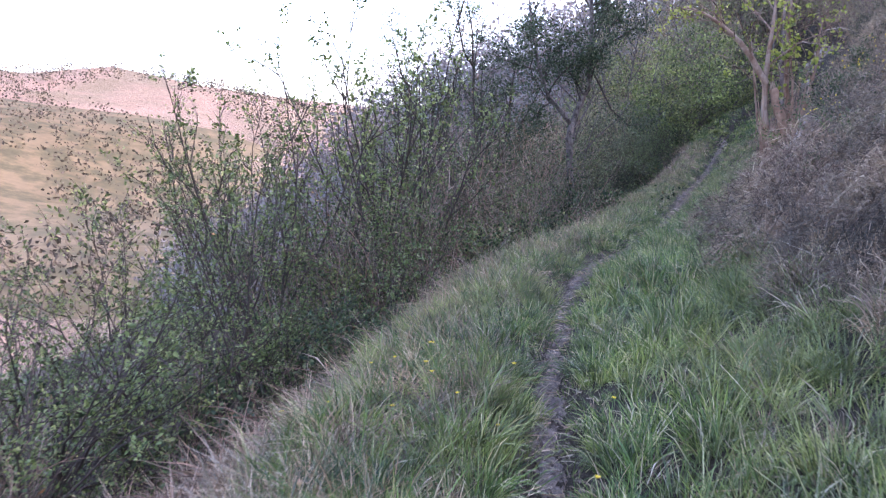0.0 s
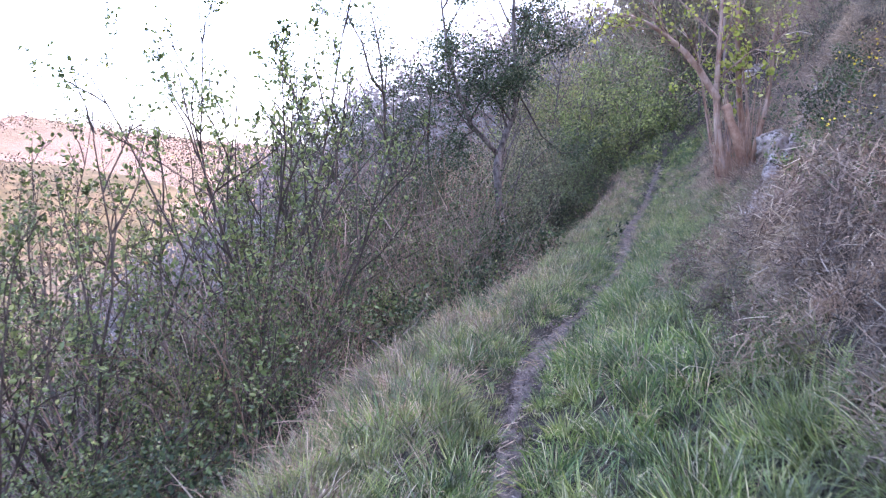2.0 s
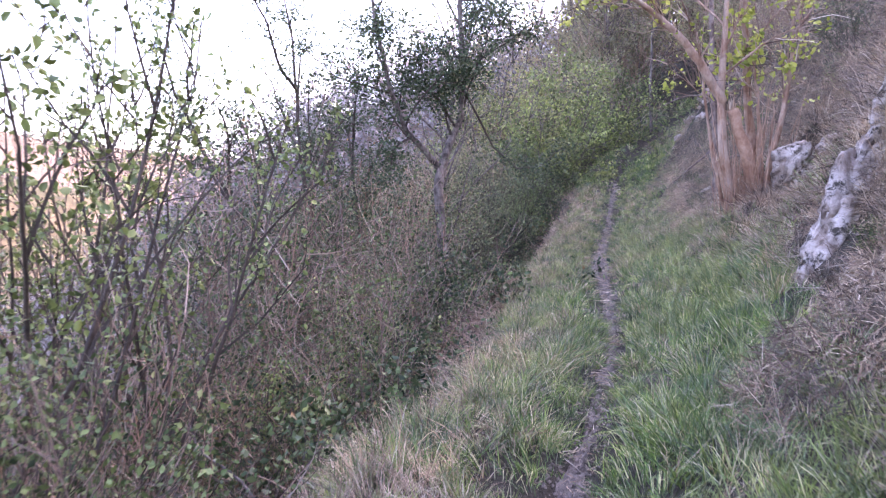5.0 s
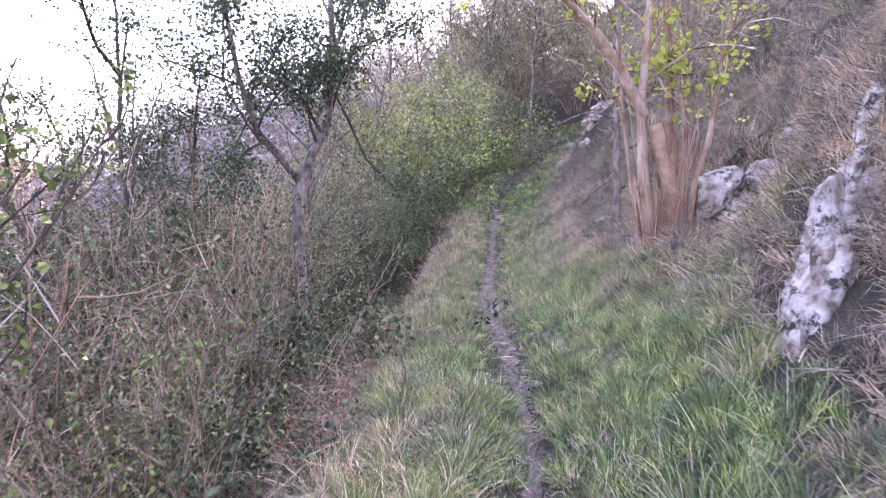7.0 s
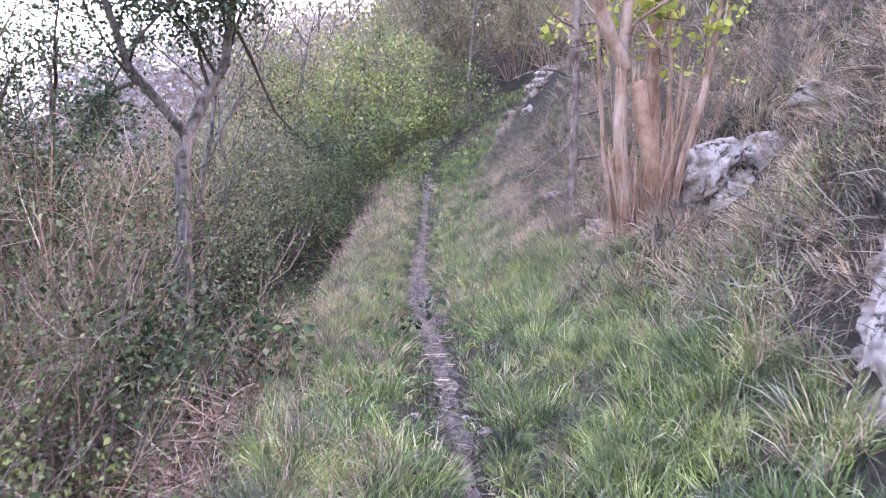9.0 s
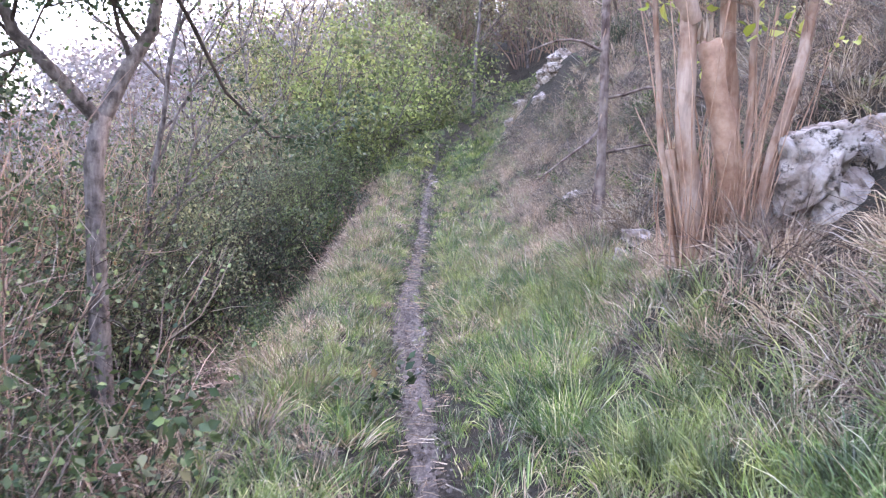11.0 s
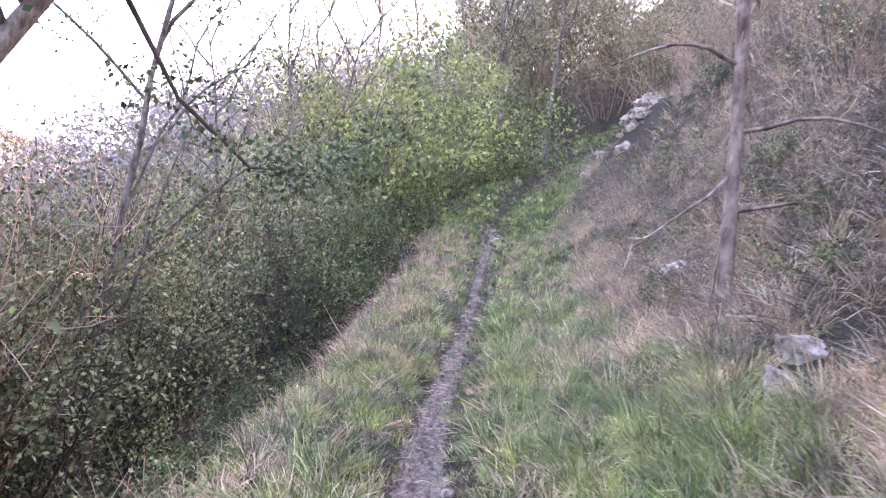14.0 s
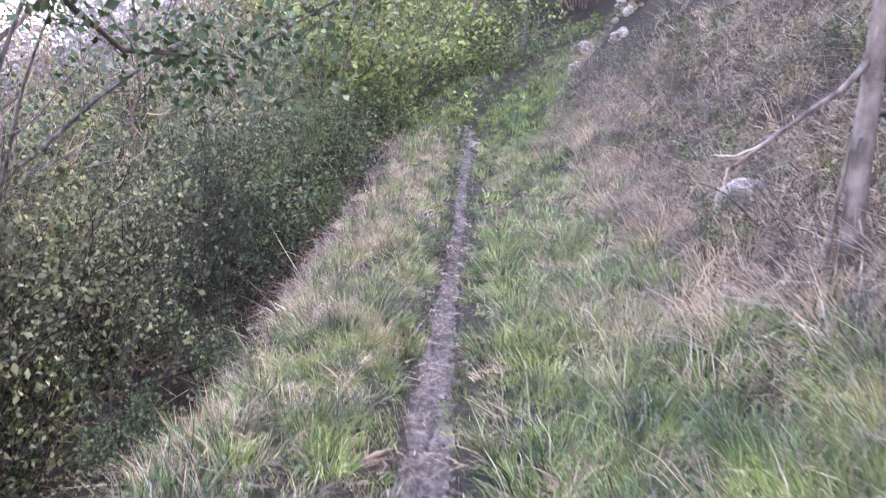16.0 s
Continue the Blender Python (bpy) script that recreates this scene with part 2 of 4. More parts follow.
def land(x, y):
    """The ground's height at x, y."""
    x, y = np.asarray(x, float), np.asarray(y, float)
    d = x - centre(y)
    z = (np.interp(y, ZY, ZZ) + np.interp(y - 1, ZY, ZZ) + np.interp(y + 1, ZY, ZZ)) / 3 + np.interp(d, DX, DZ)
    away = np.clip((np.abs(d) - .3) / 2, 0, 1)
    z = z + away * (.07 * bumps(x, y, .5, 1) + .16 * bumps(x, y, 1.7, 2)) + np.clip((np.abs(d) - 8) / 30, 0, 1) * (1.2 * bumps(x, y, 9, 3) + 2 * bumps(x, y, 31, 4))
    z = z + 1.0 * np.exp(-((d - 3.2) / .7) ** 2 - ((y - 12.5) / 1.3) ** 2)          # the steep bank with the rocks
    z = z + .42 * np.exp(-((x - 6.3) / .65) ** 2 - ((y - 14.8) / .6) ** 2)          # the mound of the coppice stool
    z = z + .9 * np.exp(-((x - 13.6) / 1.1) ** 2 - ((y - 28.3) / 1.2) ** 2)          # the outcrop above the lane
    z = z - 1.7 * np.exp(-((d + 2.4) / .65) ** 2 - ((y - 20.6) / 3.0) ** 2)          # the hollow under the hedge
    z = z + .65 * np.exp(-((x - 7.6) / .6) ** 2 - ((y - 15.4) / .4) ** 2)          # the grassy ledge over the rock
    far = np.clip((np.abs(d) - 250) / 500, 0, 1)
    z = z + far * (26 * bumps(x, y, 260, 5) + 14 * bumps(x, y, 110, 6))
    z = z + 37 * np.exp(-(((x - 2) / 40) ** 2 + ((y - 132) / 34) ** 2))          # the spur ahead
    return z


def steps(near0, near1, fine, end0, end1, grow):
    mid = list(np.arange(near0, near1 + fine / 2, fine))
    up, s = [], fine
    while (up[-1] if up else near1) < end1:
        s *= grow
        up.append((up[-1] if up else near1) + s)
    dn, s = [], fine
    while (dn[-1] if dn else near0) > end0:
        s *= grow
        dn.append((dn[-1] if dn else near0) - s)
    return np.array(dn[::-1] + mid + up)


def np_mesh(name, verts, faces, mats, index=None, smooth=False):
    """A mesh from arrays: verts (n, 3), faces: list of arrays (m, 3) or (m, 4)."""
    me = bpy.data.meshes.new(name)
    verts = np.asarray(verts, np.float32)
    me.vertices.add(len(verts))
    me.vertices.foreach_set("co", verts.ravel())
    loops = np.concatenate([f.ravel() for f in faces]).astype(np.int32)
    sizes = np.concatenate([np.full(len(f), f.shape[1]) for f in faces])
    me.loops.add(len(loops))
    me.loops.foreach_set("vertex_index", loops)
    me.polygons.add(len(sizes))
    me.polygons.foreach_set("loop_start", np.concatenate([[0], np.cumsum(sizes)[:-1]]).astype(np.int32))
    for m in mats:
        me.materials.append(m)
    if index is not None:
        me.polygons.foreach_set("material_index", np.asarray(index, np.int32))
    me.polygons.foreach_set("use_smooth", np.full(len(sizes), smooth))
    me.update(calc_edges=True)
    return me


def grid_faces(nu, nv):
    i = (np.arange(nv - 1)[:, None] * nu + np.arange(nu - 1)[None]).ravel()
    return np.stack([i, i + 1, i + nu + 1, i + nu], 1)


gd = steps(-3.2, 5, .15, -3800, 3800, 1.13)
gy = steps(-3, 33, .3, -3800, 3900, 1.12)
D, Y = np.meshgrid(gd, gy)
X = D + centre(Y)
Z = land(X, Y)
gf = grid_faces(len(gd), len(gy))
fd, fy = D.ravel()[gf].mean(1), Y.ravel()[gf].mean(1)
fx = X.ravel()[gf].mean(1)
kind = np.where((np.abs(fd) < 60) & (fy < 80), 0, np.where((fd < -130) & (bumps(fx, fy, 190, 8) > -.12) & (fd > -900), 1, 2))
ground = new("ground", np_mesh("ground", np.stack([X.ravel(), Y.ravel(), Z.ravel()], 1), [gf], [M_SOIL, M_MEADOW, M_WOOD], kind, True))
tagged(ground, "hillside of brown litter soil falling to a sunlit valley", "ground", kind="structure")

# the trodden line
py = np.arange(-3, 28.6, .045)
pu = np.linspace(-1, 1, 13)
U, PY = np.meshgrid(pu, py)
half = np.interp(PY, [-3, 7, 7.8, 9.2, 9.8, 11.5, 14, 16, 17.5, 19.4, 21, 27, 28.6], [.075, .075, .12, .12, .065, .07, .09, .125, .16, .15, .1, .085, .02]) + .04 * bumps(PY, PY * .3, .6, 3) + .05 * U * bumps(PY, PY * .7, .3, 5) + .03 * U * bumps(PY, PY * .2, .09, 2)
PX = centre(PY) + U * half
PZ = land(PX, PY) + .028 - .06 * np.abs(U) ** 3 + .012 * bumps(PX, PY, .055, 4) + .008 * bumps(PX, PY, .021, 6) + .004 * np.random.default_rng(3).normal(size=PX.shape)
path = new("footpath", np_mesh("footpath", np.stack([PX.ravel(), PY.ravel(), PZ.ravel()], 1), [grid_faces(13, len(py))], [M_PATH], None, True))
tagged(path, "narrow trodden footpath of bare pale earth through grass", "path", kind="structure")

# ---------------------------------------------------------------- plant builders
rng = np.random.default_rng(7)
turn_of = 0


def fresh():
    """A new row of random numbers for every plant, so that one plant never changes another."""
    global rng, turn_of
    turn_of += 1
    rng = np.random.default_rng(100 + turn_of)



def unit(v):
    return v / np.maximum(np.linalg.norm(v, axis=-1, keepdims=True), 1e-9)


def ribbons(P, D, L, W, droop, seg=3, g=None):
    """Blades and thin twigs that start at P along D, taper and bend over."""
    n = len(P)
    s = np.linspace(0, 1, seg + 1)
    side = unit(np.cross(D, rng.normal(size=(n, 3))))
    down = np.array([0, 0, -1.0]) if g is None else g
    pts = P[:, None] + D[:, None] * (L[:, None] * s)[..., None] + down * (L * droop)[:, None, None] * (s ** 2)[None, :, None]
    w = (W[:, None] * (1 - s[None, :-1] ** 2 * .75))[..., None] * side[:, None] / 2
    left, right = pts[:, :-1] - w, pts[:, :-1] + w
    v = np.concatenate([np.stack([left, right], 2).reshape(n, seg * 2, 3), pts[:, -1:]], 1)
    k = seg * 2 + 1
    base = (np.arange(n) * k)[:, None]
    quads = [base + np.array([[2 * i, 2 * i + 1, 2 * i + 3, 2 * i + 2]]) for i in range(seg - 1)]
    tip = base + np.array([[2 * seg - 2, 2 * seg - 1, 2 * seg]])
    return v.reshape(-1, 3), ([np.concatenate(quads)] if quads else []) + [tip]


def leaf_mesh(P, D, L, W):
    """Leaves folded along the midrib."""
    n = len(P)
    side = unit(np.cross(D, rng.normal(size=(n, 3))))
    up = np.cross(side, D)
    mid = P + D * (L * .45)[:, None]
    v = np.stack([P, mid + side * (W / 2)[:, None] + up * (W * .18)[:, None], P + D * L[:, None], mid - side * (W / 2)[:, None] + up * (W * .18)[:, None]], 1)
    b = (np.arange(n) * 4)[:, None]
    return v.reshape(-1, 3), [np.concatenate([b + np.array([[0, 1, 2]]), b + np.array([[0, 2, 3]])])]


def broad_leaves(P, D, L, W):
    """Leaves with a rounded outline, folded along the midrib."""
    n = len(P)
    side = unit(np.cross(D, rng.normal(size=(n, 3))))
    up = np.cross(side, D)
    w, l = (W / 2)[:, None] * side, D * L[:, None]
    lift = up * (W * .2)[:, None]
    v = np.stack([P, P + l * .25 + w * .9 + lift, P + l * .62 + w * .85 + lift, P + l * 1.0 - lift * .6, P + l * .62 - w * .85 + lift, P + l * .25 - w * .9 + lift], 1)
    b = (np.arange(n) * 6)[:, None]
    return v.reshape(-1, 3), [np.concatenate([b + np.array([[0, 1, 2, 3]]), b + np.array([[0, 3, 4, 5]])])]


def joined(pieces):
    """Several (verts, faces) as one."""
    vs, tris, quads, o = [], [], [], 0
    for v, fs in pieces:
        vs.append(v)
        for f in fs:
            (tris if f.shape[1] == 3 else quads).append(f + o)
        o += len(v)
    return np.concatenate(vs), ([np.concatenate(quads)] if quads else []) + ([np.concatenate(tris)] if tris else [])


def tube(pts, radii, n=6, rough=0.0):
    """A round, tapering limb through pts."""
    pts = np.asarray(pts, float)
    t = unit(np.gradient(pts, axis=0))
    ref = np.array([.31, .77, .55])
    a = unit(np.cross(t, ref))
    b = np.cross(t, a)
    ang = np.arange(n) * 2 * np.pi / n
    ring = np.cos(ang)[None, :, None] * a[:, None] + np.sin(ang)[None, :, None] * b[:, None]
    r = np.asarray(radii)[:, None, None] * (1 + rough * rng.normal(size=(len(pts), n, 1)))
    v = (pts[:, None] + ring * r).reshape(-1, 3)
    k = len(pts)
    i = (np.arange(k - 1)[:, None] * n + np.arange(n)[None])
    j = (np.arange(k - 1)[:, None] * n + (np.arange(n)[None] + 1) % n)
    f = np.stack([i, j, j + n, i + n], 2).reshape(-1, 4)
    cap = np.stack([np.full(n - 2, (k - 1) * n), (k - 1) * n + np.arange(1, n - 1), (k - 1) * n + np.arange(2, n)], 1)
    return v, [f, cap]


def strips(lines):
    """Fine twigs, each a narrow tapering band along its line."""
    out = []
    by = {}
    for l in lines:
        by.setdefault(len(l[0]), []).append(l)
    for k, ls in by.items():
        P = np.stack([l[0] for l in ls])
        R = np.stack([l[1] for l in ls])[..., None] * 1.25
        t = unit(np.gradient(P, axis=1))
        side = unit(np.cross(t, rng.normal(size=(len(ls), 1, 3))))
        v = np.stack([P - side * R, P + side * R], 2).reshape(-1, 3)
        base = (np.arange(len(ls)) * 2 * k)[:, None, None] + (np.arange(k - 1) * 2)[None, :, None]
        out.append((v, [(base + np.array([0, 1, 3, 2])).reshape(-1, 4)]))
    return joined(out)


def limb(p, d, length, r0, r1, k=7, wander=.12, lift=.0):
    """A wandering centre line with radii."""
    pts, d = [np.array(p, float)], unit(np.array(d, float))
    for i in range(k - 1):
        d = unit(d + rng.normal(size=3) * wander + np.array([0, 0, lift]))
        pts.append(pts[-1] + d * length / (k - 1))
    return np.array(pts), np.linspace(r0, r1, k)


def part(name, piece, material, parent, label="", smooth=True):
    v, f = piece
    ob = new(name, np_mesh(name, v, f, [material], None, smooth))
    ob.parent = parent
    return tagged(ob, label) if label else ob


def along(line, s):
    """The place and direction at the share s of a line."""
    pts = line[0]
    q = s * (len(pts) - 1)
    i = min(int(q), len(pts) - 2)
    return pts[i] + (pts[i + 1] - pts[i]) * (q - i), unit(pts[i + 1] - pts[i])


def sprout(line, s, spread, length, r, k=5, wander=.2, lift=.05):
    p, d = along(line, s)
    d = unit(d + unit(rng.normal(size=3)) * spread)
    return limb(p, d, length, r, r * .35, k, wander, lift)


def foliage(lines, count, size, scatter, s0=.25, make=leaf_mesh):
    """Leaves round the outer part of twigs."""
    P, Dv = [], []
    per = np.maximum(1, rng.poisson(count / max(1, len(lines)), len(lines)))
    for line, c in zip(lines, per):
        q = s0 + (1 - s0) * rng.random(c)
        pts = line[0]
        idx = q * (len(pts) - 1)
        i = np.minimum(idx.astype(int), len(pts) - 2)
        P.append(pts[i] + (pts[i + 1] - pts[i]) * (idx - i)[:, None])
        Dv.append(unit(pts[i + 1] - pts[i]))
    P, Dv = np.concatenate(P), np.concatenate(Dv)
    P = P + rng.normal(size=P.shape) * scatter
    Dv = unit(Dv * .5 + rng.normal(size=P.shape) * .8)
    L = size * (.6 + .8 * rng.random(len(P)))
    return make(P, Dv, L, L * .62)


def clumped(lines, clumps, per, size, spread, s0=.4, make=leaf_mesh, flat=.6):
    """Leaves in rounded clumps at the ends of twigs, with gaps between them."""
    C = np.array([along(lines[k], s0 + (1 - s0) * rng.random())[0] for k in rng.integers(0, len(lines), clumps)])
    i = np.repeat(np.arange(clumps), rng.poisson(per, clumps))
    P = C[i] + rng.normal(size=(len(i), 3)) * np.array([1, 1, flat]) * (spread * (.6 + .8 * rng.random(clumps)))[i][:, None]
    L = size * (.6 + .8 * rng.random(len(i)))
    return make(P, unit(rng.normal(size=P.shape) + [0, 0, .2]), L, L * .66)


def shrub(name, stems, height, spread, leaves, leaf, m_leaf, m_stem, r=.014, twigs=14, scatter=.05, lift=.06, label="", category="shrub", group="", ground_r=.25, sub=3, reach=1.0, make=leaf_mesh, clumps=0, spread_leaf=.2, s0=.4, low=.2):
    """A many-stemmed bush: stems, twigs, leaves."""
    fresh()
    root = new(name)
    tagged(root, label, category, group)
    fine, ends = [], []
    for i in range(stems):
        ang = rng.random() * 2 * np.pi
        out = spread * (.3 + .7 * rng.random())
        h = height * (.65 + .35 * rng.random())
        d = np.array([np.cos(ang) * out, np.sin(ang) * out, h])
        line = limb((np.cos(ang) * ground_r * rng.random(), np.sin(ang) * ground_r * rng.random(), -.12), d, np.linalg.norm(d), r * (.7 + .6 * rng.random()), r * .25, 8, .1, .0)
        part("stem", tube(*line, 4), m_stem, root)
        ends.append(line)
        for j in range(twigs):
            s = low + (1 - low) * rng.random()
            tw = sprout(line, s, .75, reach * height * (.16 + .2 * rng.random()) * (1.25 - .6 * s), r * .35, 4, .22, lift)
            fine.append(tw)
            for q in range(sub):
                fine.append(sprout(tw, .3 + .7 * rng.random(), .8, height * .09 * (.6 + rng.random()), r * .2, 3, .25, lift))
    tagged(part("twig_spray", strips(fine), m_stem, root), kind="stuff")
    if clumps:
        tagged(part("foliage", clumped(fine + ends, clumps, leaves / clumps, leaf, spread_leaf, s0, make), m_leaf, root), kind="stuff")
    elif leaves:
        tagged(part("foliage", foliage(fine + ends, leaves, leaf, scatter, .25, make), m_leaf, root), kind="stuff")
    return root


def stand(x, y, turn=0.0, size=1.0, sink=0.0, wide=1.0):
    return pose(x, y, float(land(x, y)) - sink, 0, 0, turn) @ Matrix.Diagonal((size * wide, size * wide, size, 1))


def at(y, d):
    return float(centre(y)) + d, y


def plant_out(proto, spots):
    """The first spot takes the plant itself, the others copies: (x, y, turn, size, sink)."""
    first, *rest = spots
    for x, y, turn, size, sink in rest:
        copy_thing(proto, stand(x, y, turn, size, sink))
    x, y, turn, size, sink = first
    proto.matrix_basis = stand(x, y, turn, size, sink)


def row(y0, y1, n, d0, d1, s0, s1, sink=0.0, jitter=.6):
    """Spots along the track: evenly in y, at random in the distance from the tread."""
    fresh()
    out = []
    for i in range(n):
        y = y0 + (y1 - y0) * (i + .5) / n + rng.uniform(-jitter, jitter)
        x, y = at(y, rng.uniform(d0, d1))
        out.append((x, y, rng.uniform(0, 360), rng.uniform(s0, s1), sink))
    return out


# ---------------------------------------------------------------- the coppiced hazel stool
def hazel():
    """Each stem runs through a few places above the stool; x, y, z in the world."""
    fresh()
    bx, by = 6.5, 15.05
    bz = float(land(bx, by))
    root = new("coppiced_tree")
    root.matrix_basis = pose(bx, by, bz)
    tagged(root, "coppiced hazel with tan stems, thin shoots and few leaves", "tree")
    fine, leafy = [], []

    def stem(pts, radii, n=9, rough=.05, name="stem", label="", material=None):
        p = np.array(pts, float) - [bx, by, bz]
        s = np.linspace(0, 1, len(p))
        u = np.linspace(0, 1, 16)
        c = np.stack([np.interp(u, s, p[:, k]) for k in range(3)], 1)
        for k in range(3):
            c[1:-1] = (c[:-2] + c[1:-1] * 2 + c[2:]) / 4
        c[1:-1] += rng.normal(size=(14, 3)) * .006
        line = (c, 1.18 * np.interp(u, np.linspace(0, 1, len(radii)), radii))
        return part(name, tube(*line, n, rough), material or M_HAZEL, root, label), line

    def crown(line, st, s0, count, length, r, up=.03, leaf=True):
        for k in range(count):
            b = sprout(line, s0 + (1 - s0) * (k + rng.random()) / count, .7, length * rng.uniform(.6, 1.2), r, 8, .15, up)
            part("branch", tube(*b, 5), M_HAZEL, st)
            fine.append(b)
            for q in range(7):
                tw = sprout(b, .2 + .8 * rng.random(), .8, rng.uniform(.25, .7), .006, 5, .2, .02)
                fine.append(tw)
                if leaf:
                    leafy.append(tw)

    def fringe(line, st, n, length, width, wide):
        sp = line[0][-1][None] + rng.normal(size=(n, 3)) * [wide, wide, .015]
        tagged(part("splinter_fringe", ribbons(sp, unit(rng.normal(size=(n, 3)) * .12 + [0, 0, 1]), rng.uniform(.3, 1, n) * length, np.full(n, width), np.zeros(n), 2), M_DRY, st), kind="stuff")

    # the smooth pale stem, with the limb that leans out over the track
    st, line = stem([(6.34, 15.0, bz - .1), (6.28, 15.0, 1.85), (6.18, 15.0, 2.44), (6.16, 15.0, 3.1), (6.26, 15.05, 3.7), (6.4, 15.2, 4.7)], [.075, .056, .05, .046, .036, .018])
    crown(line, st, .65, 4, 1.3, .016)
    st, line = stem([(6.19, 14.99, 2.98), (6.05, 14.98, 3.2), (5.76, 14.97, 3.62), (5.45, 14.95, 3.95), (5.0, 14.9, 4.25), (4.55, 14.9, 4.4)], [.05, .052, .046, .036, .026, .012], name="limb")
    crown(line, st, .3, 9, 1.0, .012, .0)
    # the thick broken stem and the pale one behind it
    st, line = stem([(6.66, 15.0, bz - .1), (6.62, 15.0, 1.98), (6.46, 15.0, 2.46), (6.33, 15.0, 2.88)], [.1, .078, .07, .062], 10, .08, "snag", "thick broken stem with orange-tan wood", M_SHOOT)
    fringe(line, st, 22, .2, .03, .035)
    st, line = stem([(6.74, 15.15, bz - .1), (6.72, 15.15, 1.95), (6.68, 15.18, 2.7), (6.66, 15.2, 3.3), (6.7, 15.3, 4.4), (6.8, 15.4, 5.2)], [.07, .056, .05, .042, .03, .012])
    crown(line, st, .6, 5, 1.2, .014)
    # the crooked stem with yellow leaves
    st, line = stem([(6.68, 14.9, bz - .1), (6.7, 14.87, 1.75), (6.77, 14.85, 2.27), (6.9, 14.85, 2.6), (7.0, 14.85, 2.95), (7.1, 14.88, 3.5), (7.15, 14.9, 4.1)], [.046, .038, .034, .032, .028, .02, .01], 8, .07)
    crown(line, st, .5, 7, .8, .01)
    st, line = stem([(6.72, 15.0, bz - .1), (6.7, 15.0, 2.2), (6.71, 15.0, 3.0), (6.6, 14.98, 3.6)], [.03, .022, .018, .008], 7)
    crown(line, st, .6, 4, .6, .008)
    # thin stems
    st, line = stem([(6.28, 15.1, bz - .1), (6.2, 15.1, 1.85), (6.05, 15.1, 2.5), (6.0, 15.1, 3.1), (5.9, 15.1, 3.9)], [.026, .02, .017, .014, .006], 6)
    crown(line, st, .6, 3, .8, .008)
    st, line = stem([(6.85, 15.1, bz - .1), (6.92, 15.1, 2.3), (7.05, 15.15, 3.2)], [.02, .014, .006], 6)
    st, line = stem([(6.9, 14.8, bz - .1), (7.03, 14.75, 1.85), (7.15, 14.7, 2.1)], [.016, .013, .007], 6)
    # the snapped stem
    st, line = stem([(6.37, 15.08, bz - .1), (6.3, 15.08, 1.85), (6.2, 15.08, 2.1), (6.15, 15.08, 2.22)], [.05, .044, .038, .032], 8, .06, "broken_stem", "snapped stem with a pale splintered end")
    fringe(line, st, 14, .15, .018, .018)
    for k in range(170):
        ang, rad = rng.random() * 6.28, rng.uniform(.08, .4)
        p = np.array([np.cos(ang) * rad, np.sin(ang) * rad * .6 - .03, -.1])
        d = np.array([p[0] * .35, p[1] * .3, 1.0]) + rng.normal(size=3) * .06
        part("shoot", tube(*limb(p, d, rng.uniform(.3, .85) + (rng.uniform(.2, 1.2) if k % 4 == 0 else 0), rng.uniform(.004, .009), .003, 7, .07), 4), M_SHOOT, root)
    spray = []
    for k in range(46):
        h = rng.uniform(1.3, 2.7)
        spray.append(limb((rng.normal() * .14 + .1, rng.normal() * .12, h), unit(rng.normal(size=3) + [0, 0, .4]), rng.uniform(.25, .6), .005, .002, 5, .2, .04))
    tagged(part("twig_spray", strips(fine + spray), M_TWIG, root), kind="stuff")
    tagged(part("foliage", clumped(leafy, 190, 4, .065, .07, .4, broad_leaves), M_YELLOW, root), kind="stuff")
    tagged(part("foliage", clumped(spray, 46, 5, .1, .06, .3, broad_leaves), M_YELLOW, root), kind="stuff")


hazel()


# ---------------------------------------------------------------- the straight dead trunk
def dead_trunk():
    fresh()
    root = new("dead_tree")
    root.matrix_basis = pose(7.96, 18.25, 1.3)
    tagged(root, "slender dead tree trunk with peeling grey-pink bark", "tree")
    pts = np.array([[.0, 0, -.2], [-.01, 0, .4], [-.03, .01, 1.0], [-.04, 0, 1.7], [-.06, .02, 2.6], [-.07, 0, 3.8], [-.1, .03, 5.2], [-.12, 0, 7.0]])
    tr = (pts, np.array([.07, .056, .05, .048, .045, .04, .032, .015]))
    part("trunk", tube(*tr, 10, .07), M_DEAD, root)
    part("thin_stem", tube(*limb((-.1, .05, -.1), (.02, .02, 1), 1.3, .018, .008, 10, .03), 6), M_DEAD, root)
    fine = []
    for s, d, ln in ((.42, (.8, -.5, .25), 1.5), (.36, (-.8, -.3, -.75), 1.0), (.3, (.7, -.3, .3), .9), (.5, (-.9, .1, .35), 1.1), (.6, (.8, .1, .5), 1.2), (.55, (.4, .8, .4), 1.1), (.75, (-.6, -.4, .6), 1.0), (.85, (.5, .3, .7), .9)):
        p, _ = along(tr, s)
        b = limb(p, d, ln, .02, .006, 8, .1, -.03)
        part("branch", tube(*b, 5), M_DEAD, root)
        for q in range(4):
            fine.append(sprout(b, .4 + .6 * rng.random(), .8, .35, .005, 4, .25))
    flakes = 40
    h = rng.uniform(.3, 3.5, flakes)
    ang = rng.random(flakes) * 6.28
    P = np.stack([-.03 + .056 * np.cos(ang), .056 * np.sin(ang), h], 1)
    tagged(part("peeling_bark", ribbons(P, unit(np.stack([np.cos(ang), np.sin(ang), -1.5 + 0 * h], 1)), rng.uniform(.05, .18, flakes), rng.uniform(.015, .04, flakes), np.full(flakes, .2), 2), M_HEATH, root), kind="stuff")
    tagged(part("twig_spray", strips(fine), M_TWIG, root), kind="stuff")


dead_trunk()


